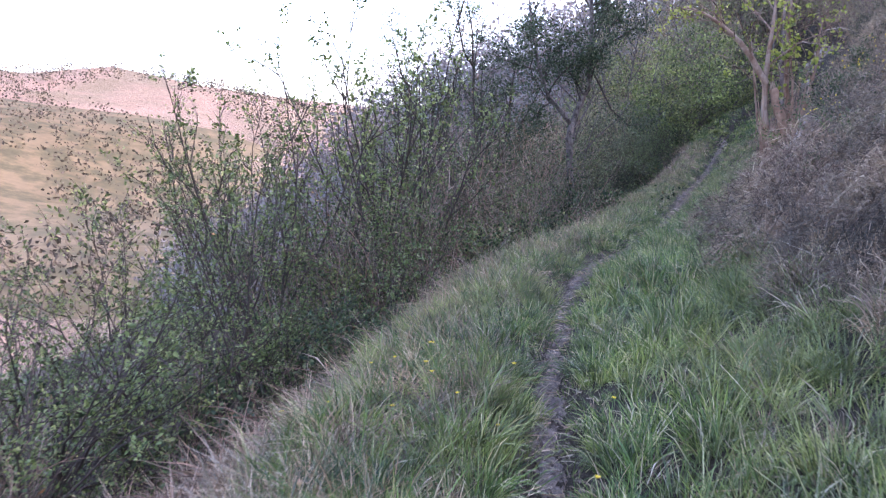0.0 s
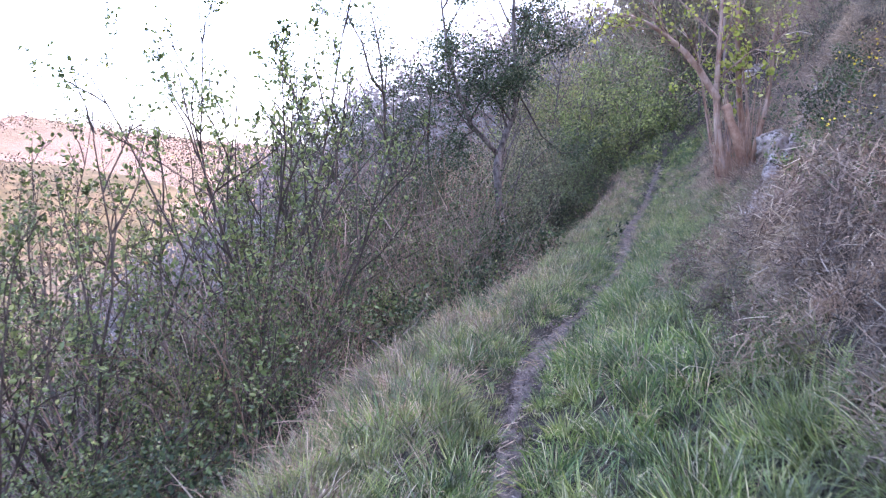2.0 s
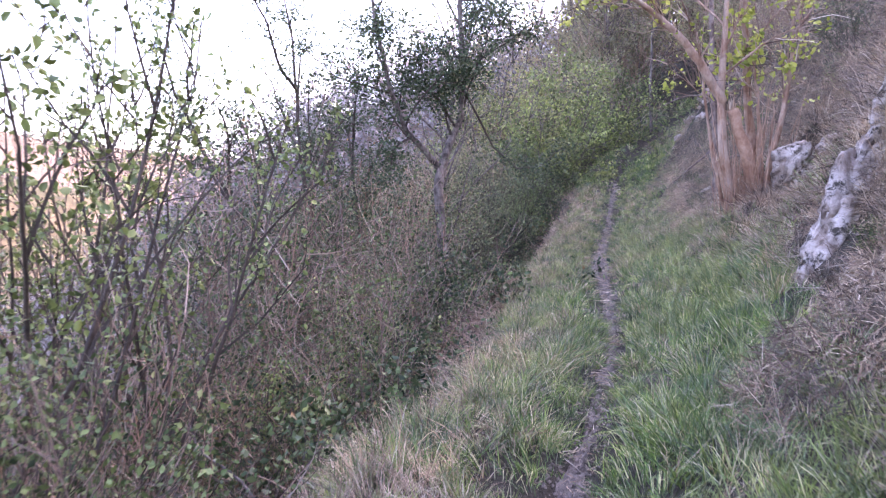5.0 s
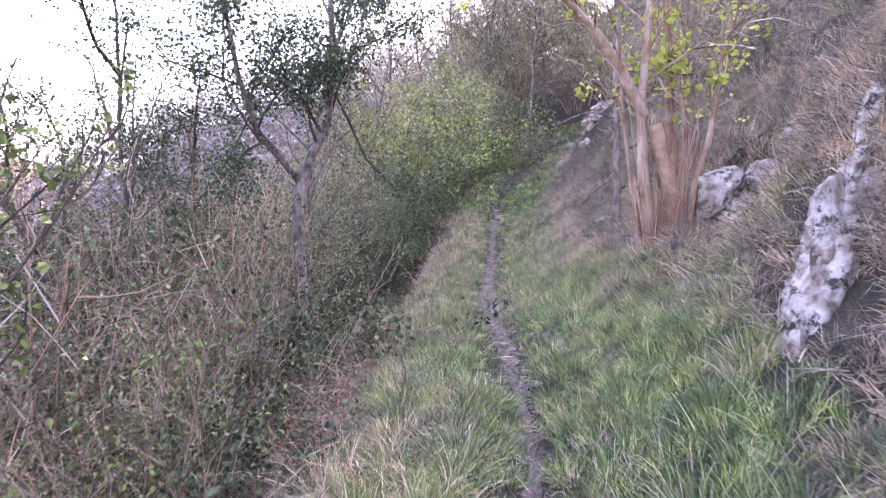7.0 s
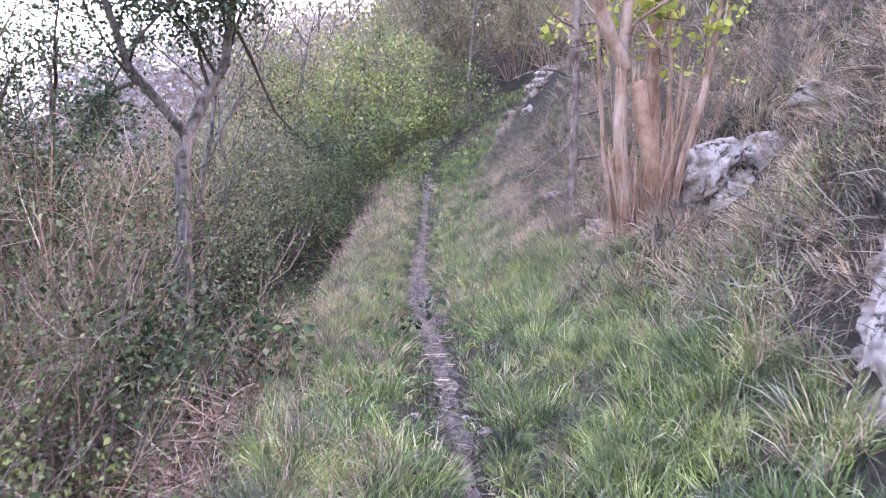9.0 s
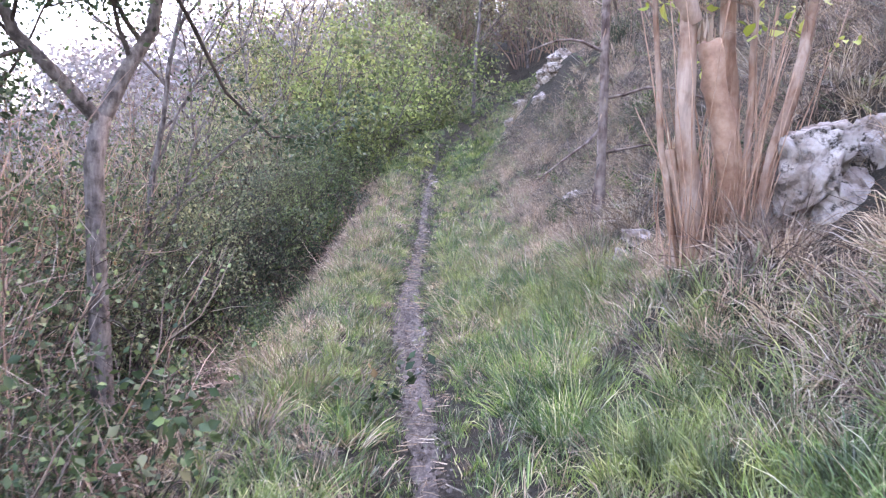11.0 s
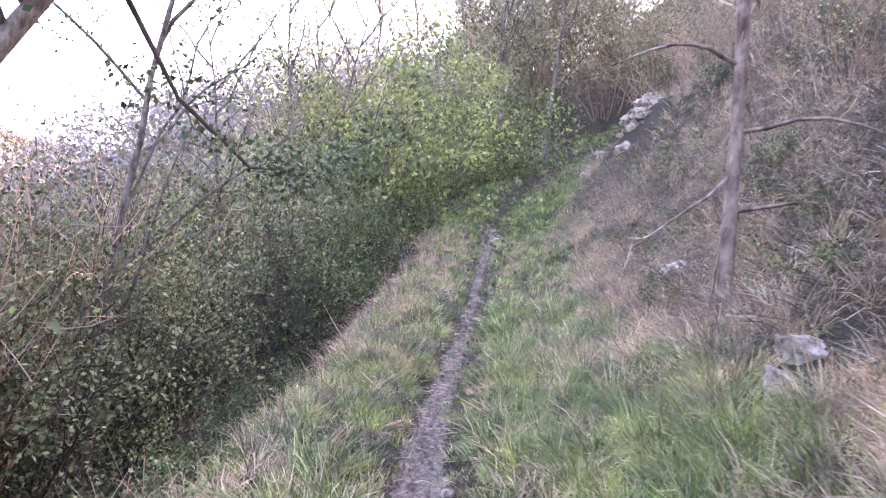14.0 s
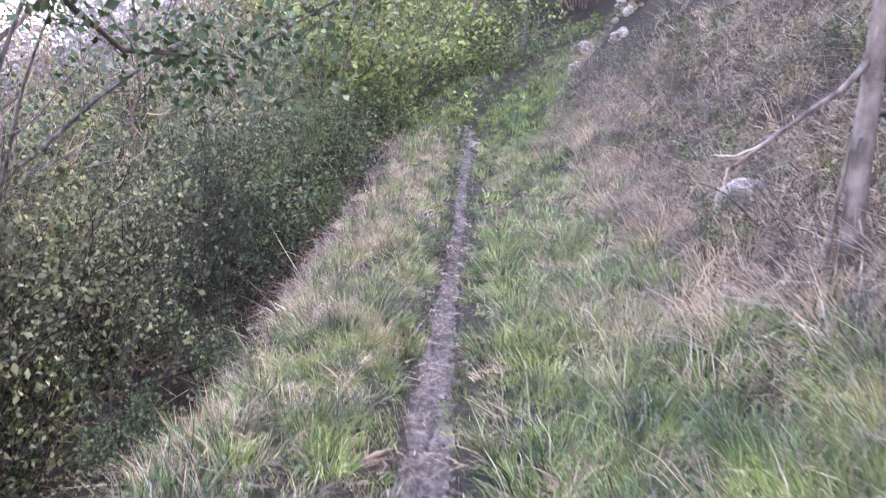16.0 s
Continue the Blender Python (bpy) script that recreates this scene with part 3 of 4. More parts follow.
# ---------------------------------------------------------------- forked tree on the downhill side
def forked_tree():
    fresh()
    root = new("forked_tree")
    x, y = 2.95, 18.0
    z0 = float(land(x, y))
    root.matrix_basis = pose(x, y, z0)
    tagged(root, "forked tree with pale lichened trunk and dark small leaves", "tree")
    f = 2.4 - z0
    tr = (np.array([[.1, 0, -.2], [.05, 0, f * .35], [.0, 0, f * .7], [-.02, .02, f * .9], [.04, .05, f]]), np.array([.11, .09, .08, .078, .074]))
    part("trunk", tube(*tr, 10, .05), M_BARK, root)
    right = (np.array([[.04, .05, f - .03], [.2, .1, f + .35], [.42, .2, f + .75], [.5, .25, f + 1.5], [.46, .2, f + 2.6], [.6, .3, f + 4.2]]), np.array([.066, .06, .054, .048, .04, .015]))
    left = (np.array([[.02, .05, f - .05], [-.25, -.1, f + .25], [-.55, -.25, f + .55], [-.8, -.4, f + 1.2], [-1.0, -.5, f + 2.2], [-1.1, -.5, f + 3.4]]), np.array([.06, .05, .045, .036, .028, .012]))
    fine = []
    for l in (right, left):
        lo = part("limb", tube(*l, 8, .04), M_BARK, root)
        for k in range(9):
            b = sprout(l, .25 + .08 * k, .9, rng.uniform(.8, 1.9), .018, 8, .17, .01)
            part("branch", tube(*b, 5), M_DARKBARK, lo)
            fine.append(b)
            for q in range(9):
                fine.append(sprout(b, .2 + .8 * rng.random(), .9, rng.uniform(.3, .8), .006, 5, .22))
    # the bare bough that sags towards the track
    sag = (np.array([[.45, .2, f + 1.3], [.75, .5, f + .9], [1.1, .8, f + .35], [1.6, 1.1, f - .02], [2.1, 1.3, f + .02], [2.5, 1.5, f + .3]]), np.array([.022, .02, .017, .014, .011, .006]))
    part("sagging_bough", tube(*sag, 6), M_DARKBARK, root, "bare sagging bough")
    for q in range(10):
        fine.append(sprout(sag, .3 + .7 * rng.random(), .8, .3, .005, 4, .2))
    tagged(part("twig_spray", strips(fine), M_DARKBARK, root), kind="stuff")
    tagged(part("foliage", clumped(fine, 2100, 9, .05, .16, .1), M_IVY, root), kind="stuff")


forked_tree()


def leafy_tree(x, y, height, leaves, m_leaf, lean=(0, 0), label="", leaf=.05, r=.07, m_bark=None, limbs=9):
    fresh()
    root = new("slender_tree")
    root.matrix_basis = stand(x, y, 0, 1, .1)
    tagged(root, label, "tree")
    m_bark = m_bark or M_DARKBARK
    tr = limb((0, 0, -.1), (lean[0], lean[1], 1), height, r, r * .2, 12, .06, .02)
    part("trunk", tube(*tr, 8, .04), m_bark, root)
    fine = []
    for k in range(limbs):
        b = sprout(tr, .3 + .68 * k / limbs, .8, height * rng.uniform(.24, .42), r * .35, 8, .15, .04)
        part("limb", tube(*b, 5), m_bark, root)
        fine.append(b)
        for q in range(11):
            fine.append(sprout(b, .15 + .85 * rng.random(), .8, height * rng.uniform(.06, .14), r * .1, 5, .22, .02))
    tagged(part("twig_spray", strips(fine), m_bark, root), kind="stuff")
    tagged(part("foliage", clumped(fine, int(leaves / 11), 8, leaf * .92, .11, .15), m_leaf, root), kind="stuff")
    return root


DARK_LEAF = "slender tree with ivy-dark leaves above the hedge"
leafy_tree(1.5, 18.2, 6.5, 8500, M_IVY, (-.28, 0), DARK_LEAF)
leafy_tree(1.2, 17.0, 5.6, 7500, M_IVY, (-.45, -.1), DARK_LEAF)
leafy_tree(.2, 18.8, 5.6, 7500, M_IVY, (-.1, .1), DARK_LEAF)
leafy_tree(2.1, 19.4, 5.4, 6500, M_IVY, (-.2, .15), DARK_LEAF)
leafy_tree(3.3, 21.5, 7.5, 1800, M_BRAMBLE, (.02, 0), "tall thin tree with sparse dark leaves", .05, .06, M_BARK)

# saplings that stand free against the sky
def young_tree(limbs, height, spread, low, leaves, leaf, label, r=.026, lift=.06):
    """A sapling that forks low into ascending limbs, with leaves along its twigs."""
    fresh()
    root = new("sapling")
    tagged(root, label, "sapling", "saplings in the hedge")
    tr = limb((0, 0, -.15), (rng.normal() * .12, rng.normal() * .12, 1), height * low + .15, r, r * .75, 6, .06)
    part("trunk", tube(*tr, 6, .04), M_DARKBARK, root)
    fine, ends = [], []
    for i in range(limbs):
        a1 = 6.283 * (i + rng.random() * .6) / limbs
        p, _ = along(tr, .45 + .55 * (i + 1) / limbs)
        ln = height * (1 - low) * rng.uniform(.75, 1.1)
        l = limb(p, (np.cos(a1) * spread, np.sin(a1) * spread, 1), ln, r * .62, r * .12, 10, .09, lift)
        part("limb", tube(*l, 5), M_DARKBARK, root)
        ends.append(l)
        for k in range(9):
            s = .15 + .8 * (k + rng.random()) / 9
            b = sprout(l, s, .62, ln * (.5 - .38 * s) * rng.uniform(.7, 1.3), r * .24, 6, .14, lift)
            fine.append(b)
            for q in range(5):
                fine.append(sprout(b, .25 + .75 * rng.random(), .7, rng.uniform(.12, .36), r * .12, 4, .2, lift))
    tagged(part("twig_spray", strips(fine), M_DARKBARK, root), kind="stuff")
    tagged(part("foliage", foliage(fine + ends, leaves, leaf, .02, .3, broad_leaves), M_SPRING, root), kind="stuff")
    return root


sap = young_tree(7, 5.0, .5, .3, 2100, .046, "sapling with dark ascending limbs and sparse young leaves", .033)
plant_out(sap, [(-.95, 10.2, 20, 1.05, 0), (-.2, 11.6, 120, 1.0, .1), (-2.05, 9.0, 210, .95, 0), (-1.5, 12.2, 300, 1.1, 0), (-3.3, 11.4, 40, 1.1, 0)])
slim = young_tree(5, 5.2, .4, .34, 1300, .047, "slim upright sapling with few young leaves", .028)
plant_out(slim, [(-2.5, 10.2, 160, 1.05, 0), (-2.9, 12.6, 60, 1.15, 0), (-4.4, 10.2, 330, 1.1, 0), (-1.9, 6.9, 90, .62, 0)])
arch = young_tree(7, 3.9, .95, .28, 2300, .036, "spreading sapling with arching dark limbs and many small leaves", .026, -.005)
plant_out(arch, [(-3.05, 8.2, 100, 1.05, .1), (-2.5, 7.2, 190, .7, .1), (-3.2, 5.7, 240, .85, 0), (-4.5, 8.8, 140, 1.2, .1), (-3.8, 6.9, 330, 1.1, 0), (-2.0, 8.0, 50, .65, 0), (-5.1, 10.4, 170, 1.3, 0), (-5.0, 7.6, 110, 1.25, 0), (-3.8, 10.4, 220, 1.1, 0), (-4.2, 7.9, 20, 1.15, 0), (-3.5, 6.3, 75, 1.05, 0), (-5.6, 9.4, 290, 1.35, 0), (-2.9, 4.9, 150, .7, 0)])

# dense bushes below and between them
ivy_bush = shrub("ivy_bush", 9, 2.2, .9, 3300, .045, M_IVY, M_DARKBARK, .016, 12, .06, .0, "dense dark-leaved ivy bush in the hedge", "bush", "dark bushes", .3, 2)
plant_out(ivy_bush, [(-2.7, 10.3, 0, 1.1, 0), (-4.4, 10.8, 200, 1.1, 0), (1.1, 17.6, 0, 1.05, .2), (2.6, 20.4, 60, 1.0, .2), (3.1, 22.0, 130, 1.0, .2), (0.9, 20.6, 30, 1.2, .2), (3.9, 23.8, 70, 1.0, .2), (-.9, 15.6, 300, 1.2, .2), (1.9, 16.2, 30, .72, .2), (-1.6, 13.6, 280, 1.15, .2), (0.2, 16.6, 20, 1.2, .2), (1.6, 19.6, 140, 1.25, .2), (.6, 15.6, 110, .8, .3), (-4.6, 13.0, 70, 1.3, 0), (5.6, 25.6, 10, .8, .2), (10.6, 33.6, 200, .8, 0), (12.6, 36, 90, .9, 0), (15.0, 39.5, 30, 1.0, 0), (17.3, 41.2, 30, 1.0, 0), (5.4, 23.2, 160, .5, .1), (9.4, 15.0, 10, .55, 0), (8.5, 13.4, 100, .5, 0), (10.0, 17.4, 190, .5, 0), (11.4, 20.6, 250, .5, 0), (13.8, 26.5, 300, .6, 0), (4.6, 24.2, 195, .85, .1), (5.2, 24.6, 45, .75, .1), (2.5, 20.0, 225, 1.0, .1), (2.0, 18.6, 150, 1.2, 0), (1.5, 18.2, 20, 1.35, 0), (1.3, 20.2, 110, 1.4, 0)])
brown = shrub("thicket_shrub", 16, 2.5, .7, 1100, .045, M_BRAMBLE, M_TWIG, .011, 14, .06, .09, "thicket of upright brown stems with few leaves", "shrub", "brown thicket shrubs", .5, 2)
plant_out(brown, row(8, 16.4, 11, -3.4, -2.1, .7, 1.02) + row(9, 19, 7, -4.6, -3.4, 1.0, 1.25) + row(3.5, 7, 4, -4.8, -3.2, .55, .75))
tall = shrub("tall_thicket", 17, 5.0, .95, 2700, .052, M_BRAMBLE, M_TWIG, .016, 16, .09, .07, "tall thicket of brown stems with scattered small leaves", "shrub", "tall thickets downhill of the track", .7, 2, .7)
plant_out(tall, [(.5, 16.6, 0, 1, 0), (-.2, 15.0, 60, .95, 0), (-.9, 14.0, 120, .9, 0), (-.3, 17.8, 200, 1.0, 0), (1.0, 18.6, 260, 1.0, 0), (.6, 20.6, 310, 1.1, 0), (2.1, 20.4, 30, .92, 0), (1.7, 22.6, 100, 1.1, 0), (3.0, 22.8, 170, .9, 0),
                 (2.3, 25.0, 230, 1.15, 0), (-1.9, 13.0, 330, .82, 0), (3.6, 26.8, 15, 1.1, 0), (1.3, 14.9, 45, .5, 0), (1.4, 17.4, 290, .66, 0), (2.6, 21.6, 20, .6, 0), (.6, 18.8, 160, .9, 0), (1.7, 16.4, 325, .6, 0), (1.6, 17.6, 35, .8, 0), (2.0, 19.4, 125, .7, 0), (1.2, 19.2, 215, .9, 0), (1.4, 21.2, 305, .9, 0)])
green = shrub("green_shrub", 10, 2.1, .8, 2500, .04, M_SPRING, M_DARKBARK, .012, 12, .06, .04, "leafy mid-green hedge shrub", "shrub", "green hedge shrubs", .4, 2)
plant_out(green, row(6.6, 14, 9, -4.0, -2.5, .6, 1.0) + [(-2.0, 11.0, 0, 1.15, 0), (-1.2, 12.4, 140, 1.0, 0), (-2.8, 7.6, 280, .8, 0)] + row(19, 25, 6, -5.0, -4.0, 1.0, 1.35) + row(25, 36, 10, -3.3, -2.0, .7, 1.1) + [(8.2, 29.4, 60, 1.15, 0), (6.6, 26.8, 10, 1.1, 0)] + row(14, 24, 7, -6.5, -4.3, 1.15, 1.6))
bramble = shrub("bramble", 12, .85, .85, 1200, .055, M_BRAMBLE, M_DARKBARK, .007, 9, .06, -.05, "low mound of dark green bramble", "bramble", "brambles along the edge", .5, 2)
spots = row(9.5, 30, 12, 2.7, 5, .3, .55) + row(4.6, 30, 34, -2.5, -1.55, .6, 1.15) + row(15, 24, 8, -2.7, -1.9, .8, 1.2) + row(5, 24, 14, -3.9, -2.6, .9, 1.4)
spots += row(15.5, 27, 16, 2.0, 3.6, .3, .5) + row(4, 11, 8, 2.0, 3.2, .25, .4)
plant_out(bramble, [s for s in spots if s[1] > 6.4 and not (16.6 < s[1] < 24 and s[0] < float(centre(s[1])))] + [(*at(17.6, -1.9), 40, .7, .2), (*at(18.6, -2.3), 130, .8, .2), (*at(19.8, -2.7), 220, .8, .1), (*at(17.2, -2.8), 300, .9, 0), (*at(22.6, -2.1), 10, .7, .2)] + row(16.4, 20.2, 10, -1.6, -1.12, .34, .5, .02, .3))

# the bright shrub and its neighbours where the track climbs
leafy = shrub("leafy_bush", 13, 3.2, 1.35, 7600, .036, M_HEDGE, M_DARKBARK, .015, 15, .06, -.02, "rounded leafy bush with grey-green leaves over dark bare stems", "bush", "leafy bushes of the hedge", .45, 2, 1.0, leaf_mesh, 230, .16, .5, .5)
plant_out(leafy, [(2.7, 20.8, 0, 1.15, 0), (1.5, 19.4, 80, 1.25, 0), (3.3, 22.7, 150, 1.1, 0), (2.0, 21.8, 230, 1.4, 0), (4.2, 24.6, 300, 1.0, 0), (3.0, 23.8, 20, 1.4, 0), (5.3, 26.0, 110, 1.0, 0), (4.0, 26.4, 190, 1.45, 0), (6.4, 28.0, 260, 1.0, 0), (1.0, 20.0, 40, 1.5, 0), (1.4, 23.0, 130, 1.6, 0), (5.2, 28.8, 310, 1.4, 0), (-.2, 18.4, 210, 1.5, 0), (0.9, 16.6, 280, .9, 0)])
lime = shrub("bright_shrub", 20, 4.7, 2.1, 12000, .1, M_LIME, M_BARK, .028, 16, .2, .0, "large rounded shrub with bright fresh green leaves", "shrub", "bright green shrubs", 1.2, 2, 1.0, leaf_mesh, 260, .3, .45)
plant_out(lime, [(8.0, 31.6, 0, 1.12, 0), (10.8, 35.6, 220, 1.1, 0)])
olive = shrub("budding_shrub", 14, 4.4, 1.7, 3000, .097, M_BUD, M_TWIG, .024, 15, .14, .05, "tall budding shrub of olive and brown twigs", "shrub", "budding shrubs beyond the hedge", .6, 2)
plant_out(olive, [(7.2, 30.8, 30, 1.0, 0), (5.4, 27.6, 100, 1.0, 0), (12.6, 37.4, 220, 1.15, 0), (9.4, 35.6, 270, 1.3, 0), (6.6, 33.6, 320, 1.2, 0), (4.4, 29.6, 200, 1.0, 0),
                  (14.6, 41.5, 60, 1.4, 0), (17.0, 43.5, 90, 1.4, 0), (20.5, 38.5, 180, 1.2, 0), (11.4, 41.5, 130, 1.6, 0), (18.6, 46.5, 200, 1.7, 0), (22, 44, 20, 1.7, 0), (19.2, 36.0, 20, .9, 0), (15.2, 46.5, 250, 1.7, 0), (19.5, 50.5, 15, 2.0, 0), (22.6, 53, 75, 2.1, 0), (17.4, 49.5, 135, 1.9, 0), (26, 55, 195, 2.1, 0), (24.5, 49, 300, 1.9, 0)])

# ---------------------------------------------------------------- woods on the slope above and beyond
wood = leafy_tree(15.2, 36.2, 9.0, 3000, M_OLIVE, (-.05, 0), "thin bare woodland tree with budding twigs", .065, .07, M_BARK, 12)
tagged(wood, group="trees of the wood above the track")
for i in range(54):
    y = rng.uniform(33, 60)
    d = rng.uniform(5, 24) if i % 5 < 3 else rng.uniform(-6, 5)
    if d < 5:
        y = rng.uniform(42, 60)
    x, y = at(y, d)
    copy_thing(wood, stand(x, y, rng.uniform(0, 360), rng.uniform(.7, 1.25)))
for x, y, s in ((6.3, 30, .85), (8.0, 35, 1.0), (5.0, 27, .7), (9.5, 38.5, 1.1), (7.2, 32.5, .9), (12.5, 40.5, 1.1), (15, 44, 1.1)):
    copy_thing(wood, stand(x, y, rng.uniform(0, 360), s))
# grey leafless brushwood on the upper bank
brush = shrub("brushwood", 14, 2.6, 1.3, 400, .05, M_OLIVE, M_TWIG, .013, 15, .08, .06, "leafless grey-brown brushwood on the upper bank", "shrub", "brushwood on the bank", .6, 2)
plant_out(brush, row(20, 36, 13, 4.2, 6.5, .6, .95) + row(18, 38, 14, 6.5, 10, .9, 1.3) + row(24, 42, 10, 10, 15, 1.2, 1.6) + row(8, 18, 6, 6.2, 9, .6, .9) + row(4, 12, 5, 5.5, 8, .6, .9))

# ---------------------------------------------------------------- rocks in the bank
def rock(x, y, z, sx, sy, sz, seed, turn=0.0, axis=None, layers=0.0, label="pale weathered limestone rock with dark cracks in the bank"):
    """A broken, weathered stone; axis: the way its length points."""
    bm = bmesh.new()
    bmesh.ops.create_icosphere(bm, subdivisions=5 if sx > .19 else 4, radius=1)
    r2 = np.random.default_rng(seed)
    cuts = [(Vector(unit(r2.normal(size=3))), r2.uniform(.42, .8)) for i in range(22)]
    ref = min(sx, sy, sz)
    for v in bm.verts:
        p = v.co.copy()
        for n, k in cuts:
            over = p.dot(n) - k
            if over > 0:
                p -= n * over * .93
        q = Vector((p.x * sx, p.y * sy, p.z * sz)) / ref * 1.2 + Vector((seed * 3.1, seed * 1.7, 0))
        k = 1 + .12 * noise.noise(q * 1.1) + .1 * noise.noise(q * 2.6) + .09 * noise.noise(q * 5) + .05 * noise.noise(q * 11) + .03 * noise.noise(q * 23)
        k *= 1 - 1.6 * max(0, .12 - abs(noise.noise(q * 1.7))) - 1.2 * max(0, .09 - abs(noise.noise(q * 3.7)))
        if layers:
            k *= 1 + layers * math.copysign(1, math.sin(p.z * 11 + 2 * noise.noise(q)))
        v.co = Vector((p.x * sx, p.y * sy, p.z * sz * (.55 + .45 * k) / k)) * k * 1.35
    me = bpy.data.meshes.new("rock")
    bm.to_mesh(me)
    bm.free()
    me.materials.append(M_ROCK)
    me.polygons.foreach_set("use_smooth", [True] * len(me.polygons))
    ob = new("rock", me)
    ob.matrix_basis = pose(x, y, z, 0, 0, turn)
    if axis:
        ob.matrix_basis = Matrix.Translation((x, y, z)) @ Vector(axis).to_track_quat("Z", "Y").to_matrix().to_4x4() @ pose(0, 0, 0, 0, 0, turn)
    return tagged(ob, label, "rock", "limestone rocks of the bank")


SLAB = "broken block of a tilted pale limestone rib in the bank"
for i, (x, y, z, sx, sy, sz) in enumerate(((4.9, 11.48, 1.0, .15, .24, .38), (5.12, 11.55, 1.3, .16, .26, .46), (5.4, 11.7, 1.58, .15, .28, .5), (5.6, 11.78, 1.88, .13, .25, .42), (5.86, 11.92, 2.16, .11, .2, .42),
                                           (6.14, 12.06, 2.46, .11, .2, .42), (6.36, 12.15, 2.72, .12, .2, .3), (5.3, 11.5, 1.2, .12, .2, .34))):
    rock(x, y, z, sx, sy, sz, 31 + i, (20, 70, 10, 110, 40)[i % 5], (1.05, .45, 1.1 + .35 * (i % 3)), 0, SLAB)
for x, y, z, sx, sy, sz, s in ((5.05, 11.55, .85, .26, .24, .24, 9), (5.22, 11.66, 1.2, .25, .22, .36, 12), (5.44, 11.78, 1.55, .2, .22, .36, 13)):
    rock(x, y, z, sx, sy, sz, s, 40 * s, (.8, .3, 1.2), 0, SLAB)
rock(6.42, 13.42, 1.22, .14, .2, .3, 5, 40, (.8, .1, 1.0))
rock(6.62, 13.5, 1.42, .14, .2, .24, 15, 10, (.8, .1, 1.0))
rock(7.9, 14.5, 2.86, .22, .2, .14, 16, 30)
for x, y, z, sx, sy, sz, s in ((7.02, 14.75, 2.16, .26, .24, .36, 6), (7.2, 14.6, 1.84, .28, .24, .26, 23), (7.62, 14.7, 2.3, .24, .22, .36, 24), (7.75, 14.6, 1.98, .22, .22, .24, 25), (7.12, 14.6, 1.8, .18, .24, .34, 21), (7.26, 14.52, 1.58, .19, .24, .3, 22), (7.62, 14.72, 2.18, .12, .2, .28, 8)):
    rock(x, y, z, sx, sy, sz, s, 25 * s, (.6, .25, 1.1), 0, "cracked pale limestone block beside the coppiced hazel")
rock(7.5, 17.0, 1.5, .17, .18, .16, 8, 15, None, 0, "small white limestone boulder in grass at the bank's foot")
rock(7.28, 16.9, 1.3, .15, .17, .13, 9, 60, None, 0, "small white limestone boulder in grass at the bank's foot")
rock(8.75, 19.85, 1.75, .18, .2, .2, 10, 30, None, 0, "small grey stone lying on the bank")
for i, (x, y, z, s) in enumerate(((13.15, 28.1, 4.25, .32), (13.5, 28.35, 4.85, .38), (13.85, 28.55, 5.35, .36), (13.7, 28.9, 4.6, .3), (13.1, 29.6, 3.75, .2), (15.7, 33.5, 4.75, .3))):
    rock(x, y, z, s, s * 1.1, s * .75, 11 + i, 40 * i, None, .06, "layered pale limestone outcrop above the track")

# stones on the tread
pebble = new("stone", bpy.data.meshes.new("stone"))
bm = bmesh.new()
bmesh.ops.create_icosphere(bm, subdivisions=2, radius=.045)
for v in bm.verts:
    v.co *= 1 + .35 * noise.noise(v.co * 30)
    v.co.z *= .55
bm.to_mesh(pebble.data)
bm.free()
pebble.data.materials.append(M_ROCK)
tagged(pebble, "small pale stone pressed into the footpath", "stone", "stones on the footpath")
spots = []
for i in range(70):
    y = rng.uniform(13, 29)
    x, y = at(y, rng.normal() * .09)
    spots.append((x, y, rng.uniform(0, 360), rng.uniform(.3, 1.0), -.012))
for i in range(9):
    x, y = at(27.6 + rng.normal() * .25, rng.normal() * .2)
    spots.append((x, y, rng.uniform(0, 360), rng.uniform(.9, 1.7), -.01))
plant_out(pebble, [(*at(18.5, 0), 0, 1, -.012)] + spots)


# ---------------------------------------------------------------- dead heath and scrub on the bank
def bare(x, y):
    """True where the rock faces stay free of growth."""
    return (np.hypot(x - 7.2, y - 14.4) < .45) | (np.hypot(x - 5.1, y - 11.35) < .34) | (np.hypot(x - 7.35, y - 16.75) < .42) | (np.hypot(x - 13.25, y - 28.0) < .75)


def tangle(n, d0, d1, y0, y1, length, width, lift, rad=.0, top=.0):
    y = rng.uniform(y0, y1, n)
    d = rng.uniform(d0, d1, n)
    x = centre(y) + d
    ok = ~bare(x, y)
    x, y, n = x[ok], y[ok], int(ok.sum())
    P = np.stack([x, y, land(x, y) - .03 + rng.random(n) * top], 1)
    Dv = unit(rng.normal(size=(n, 3)) * [1, 1, .5] + [-.25, 0, lift])
    L = length * (.5 + rng.random(n))
    return ribbons(P, Dv, L, width * (.6 + .8 * rng.random(n)), rng.uniform(-.1, .6, n), 2)


def stuff(name, pieces, material, label, category):
    ob = new(name, np_mesh(name, *joined(pieces), [material]))
    return tagged(ob, label, category, kind="stuff")


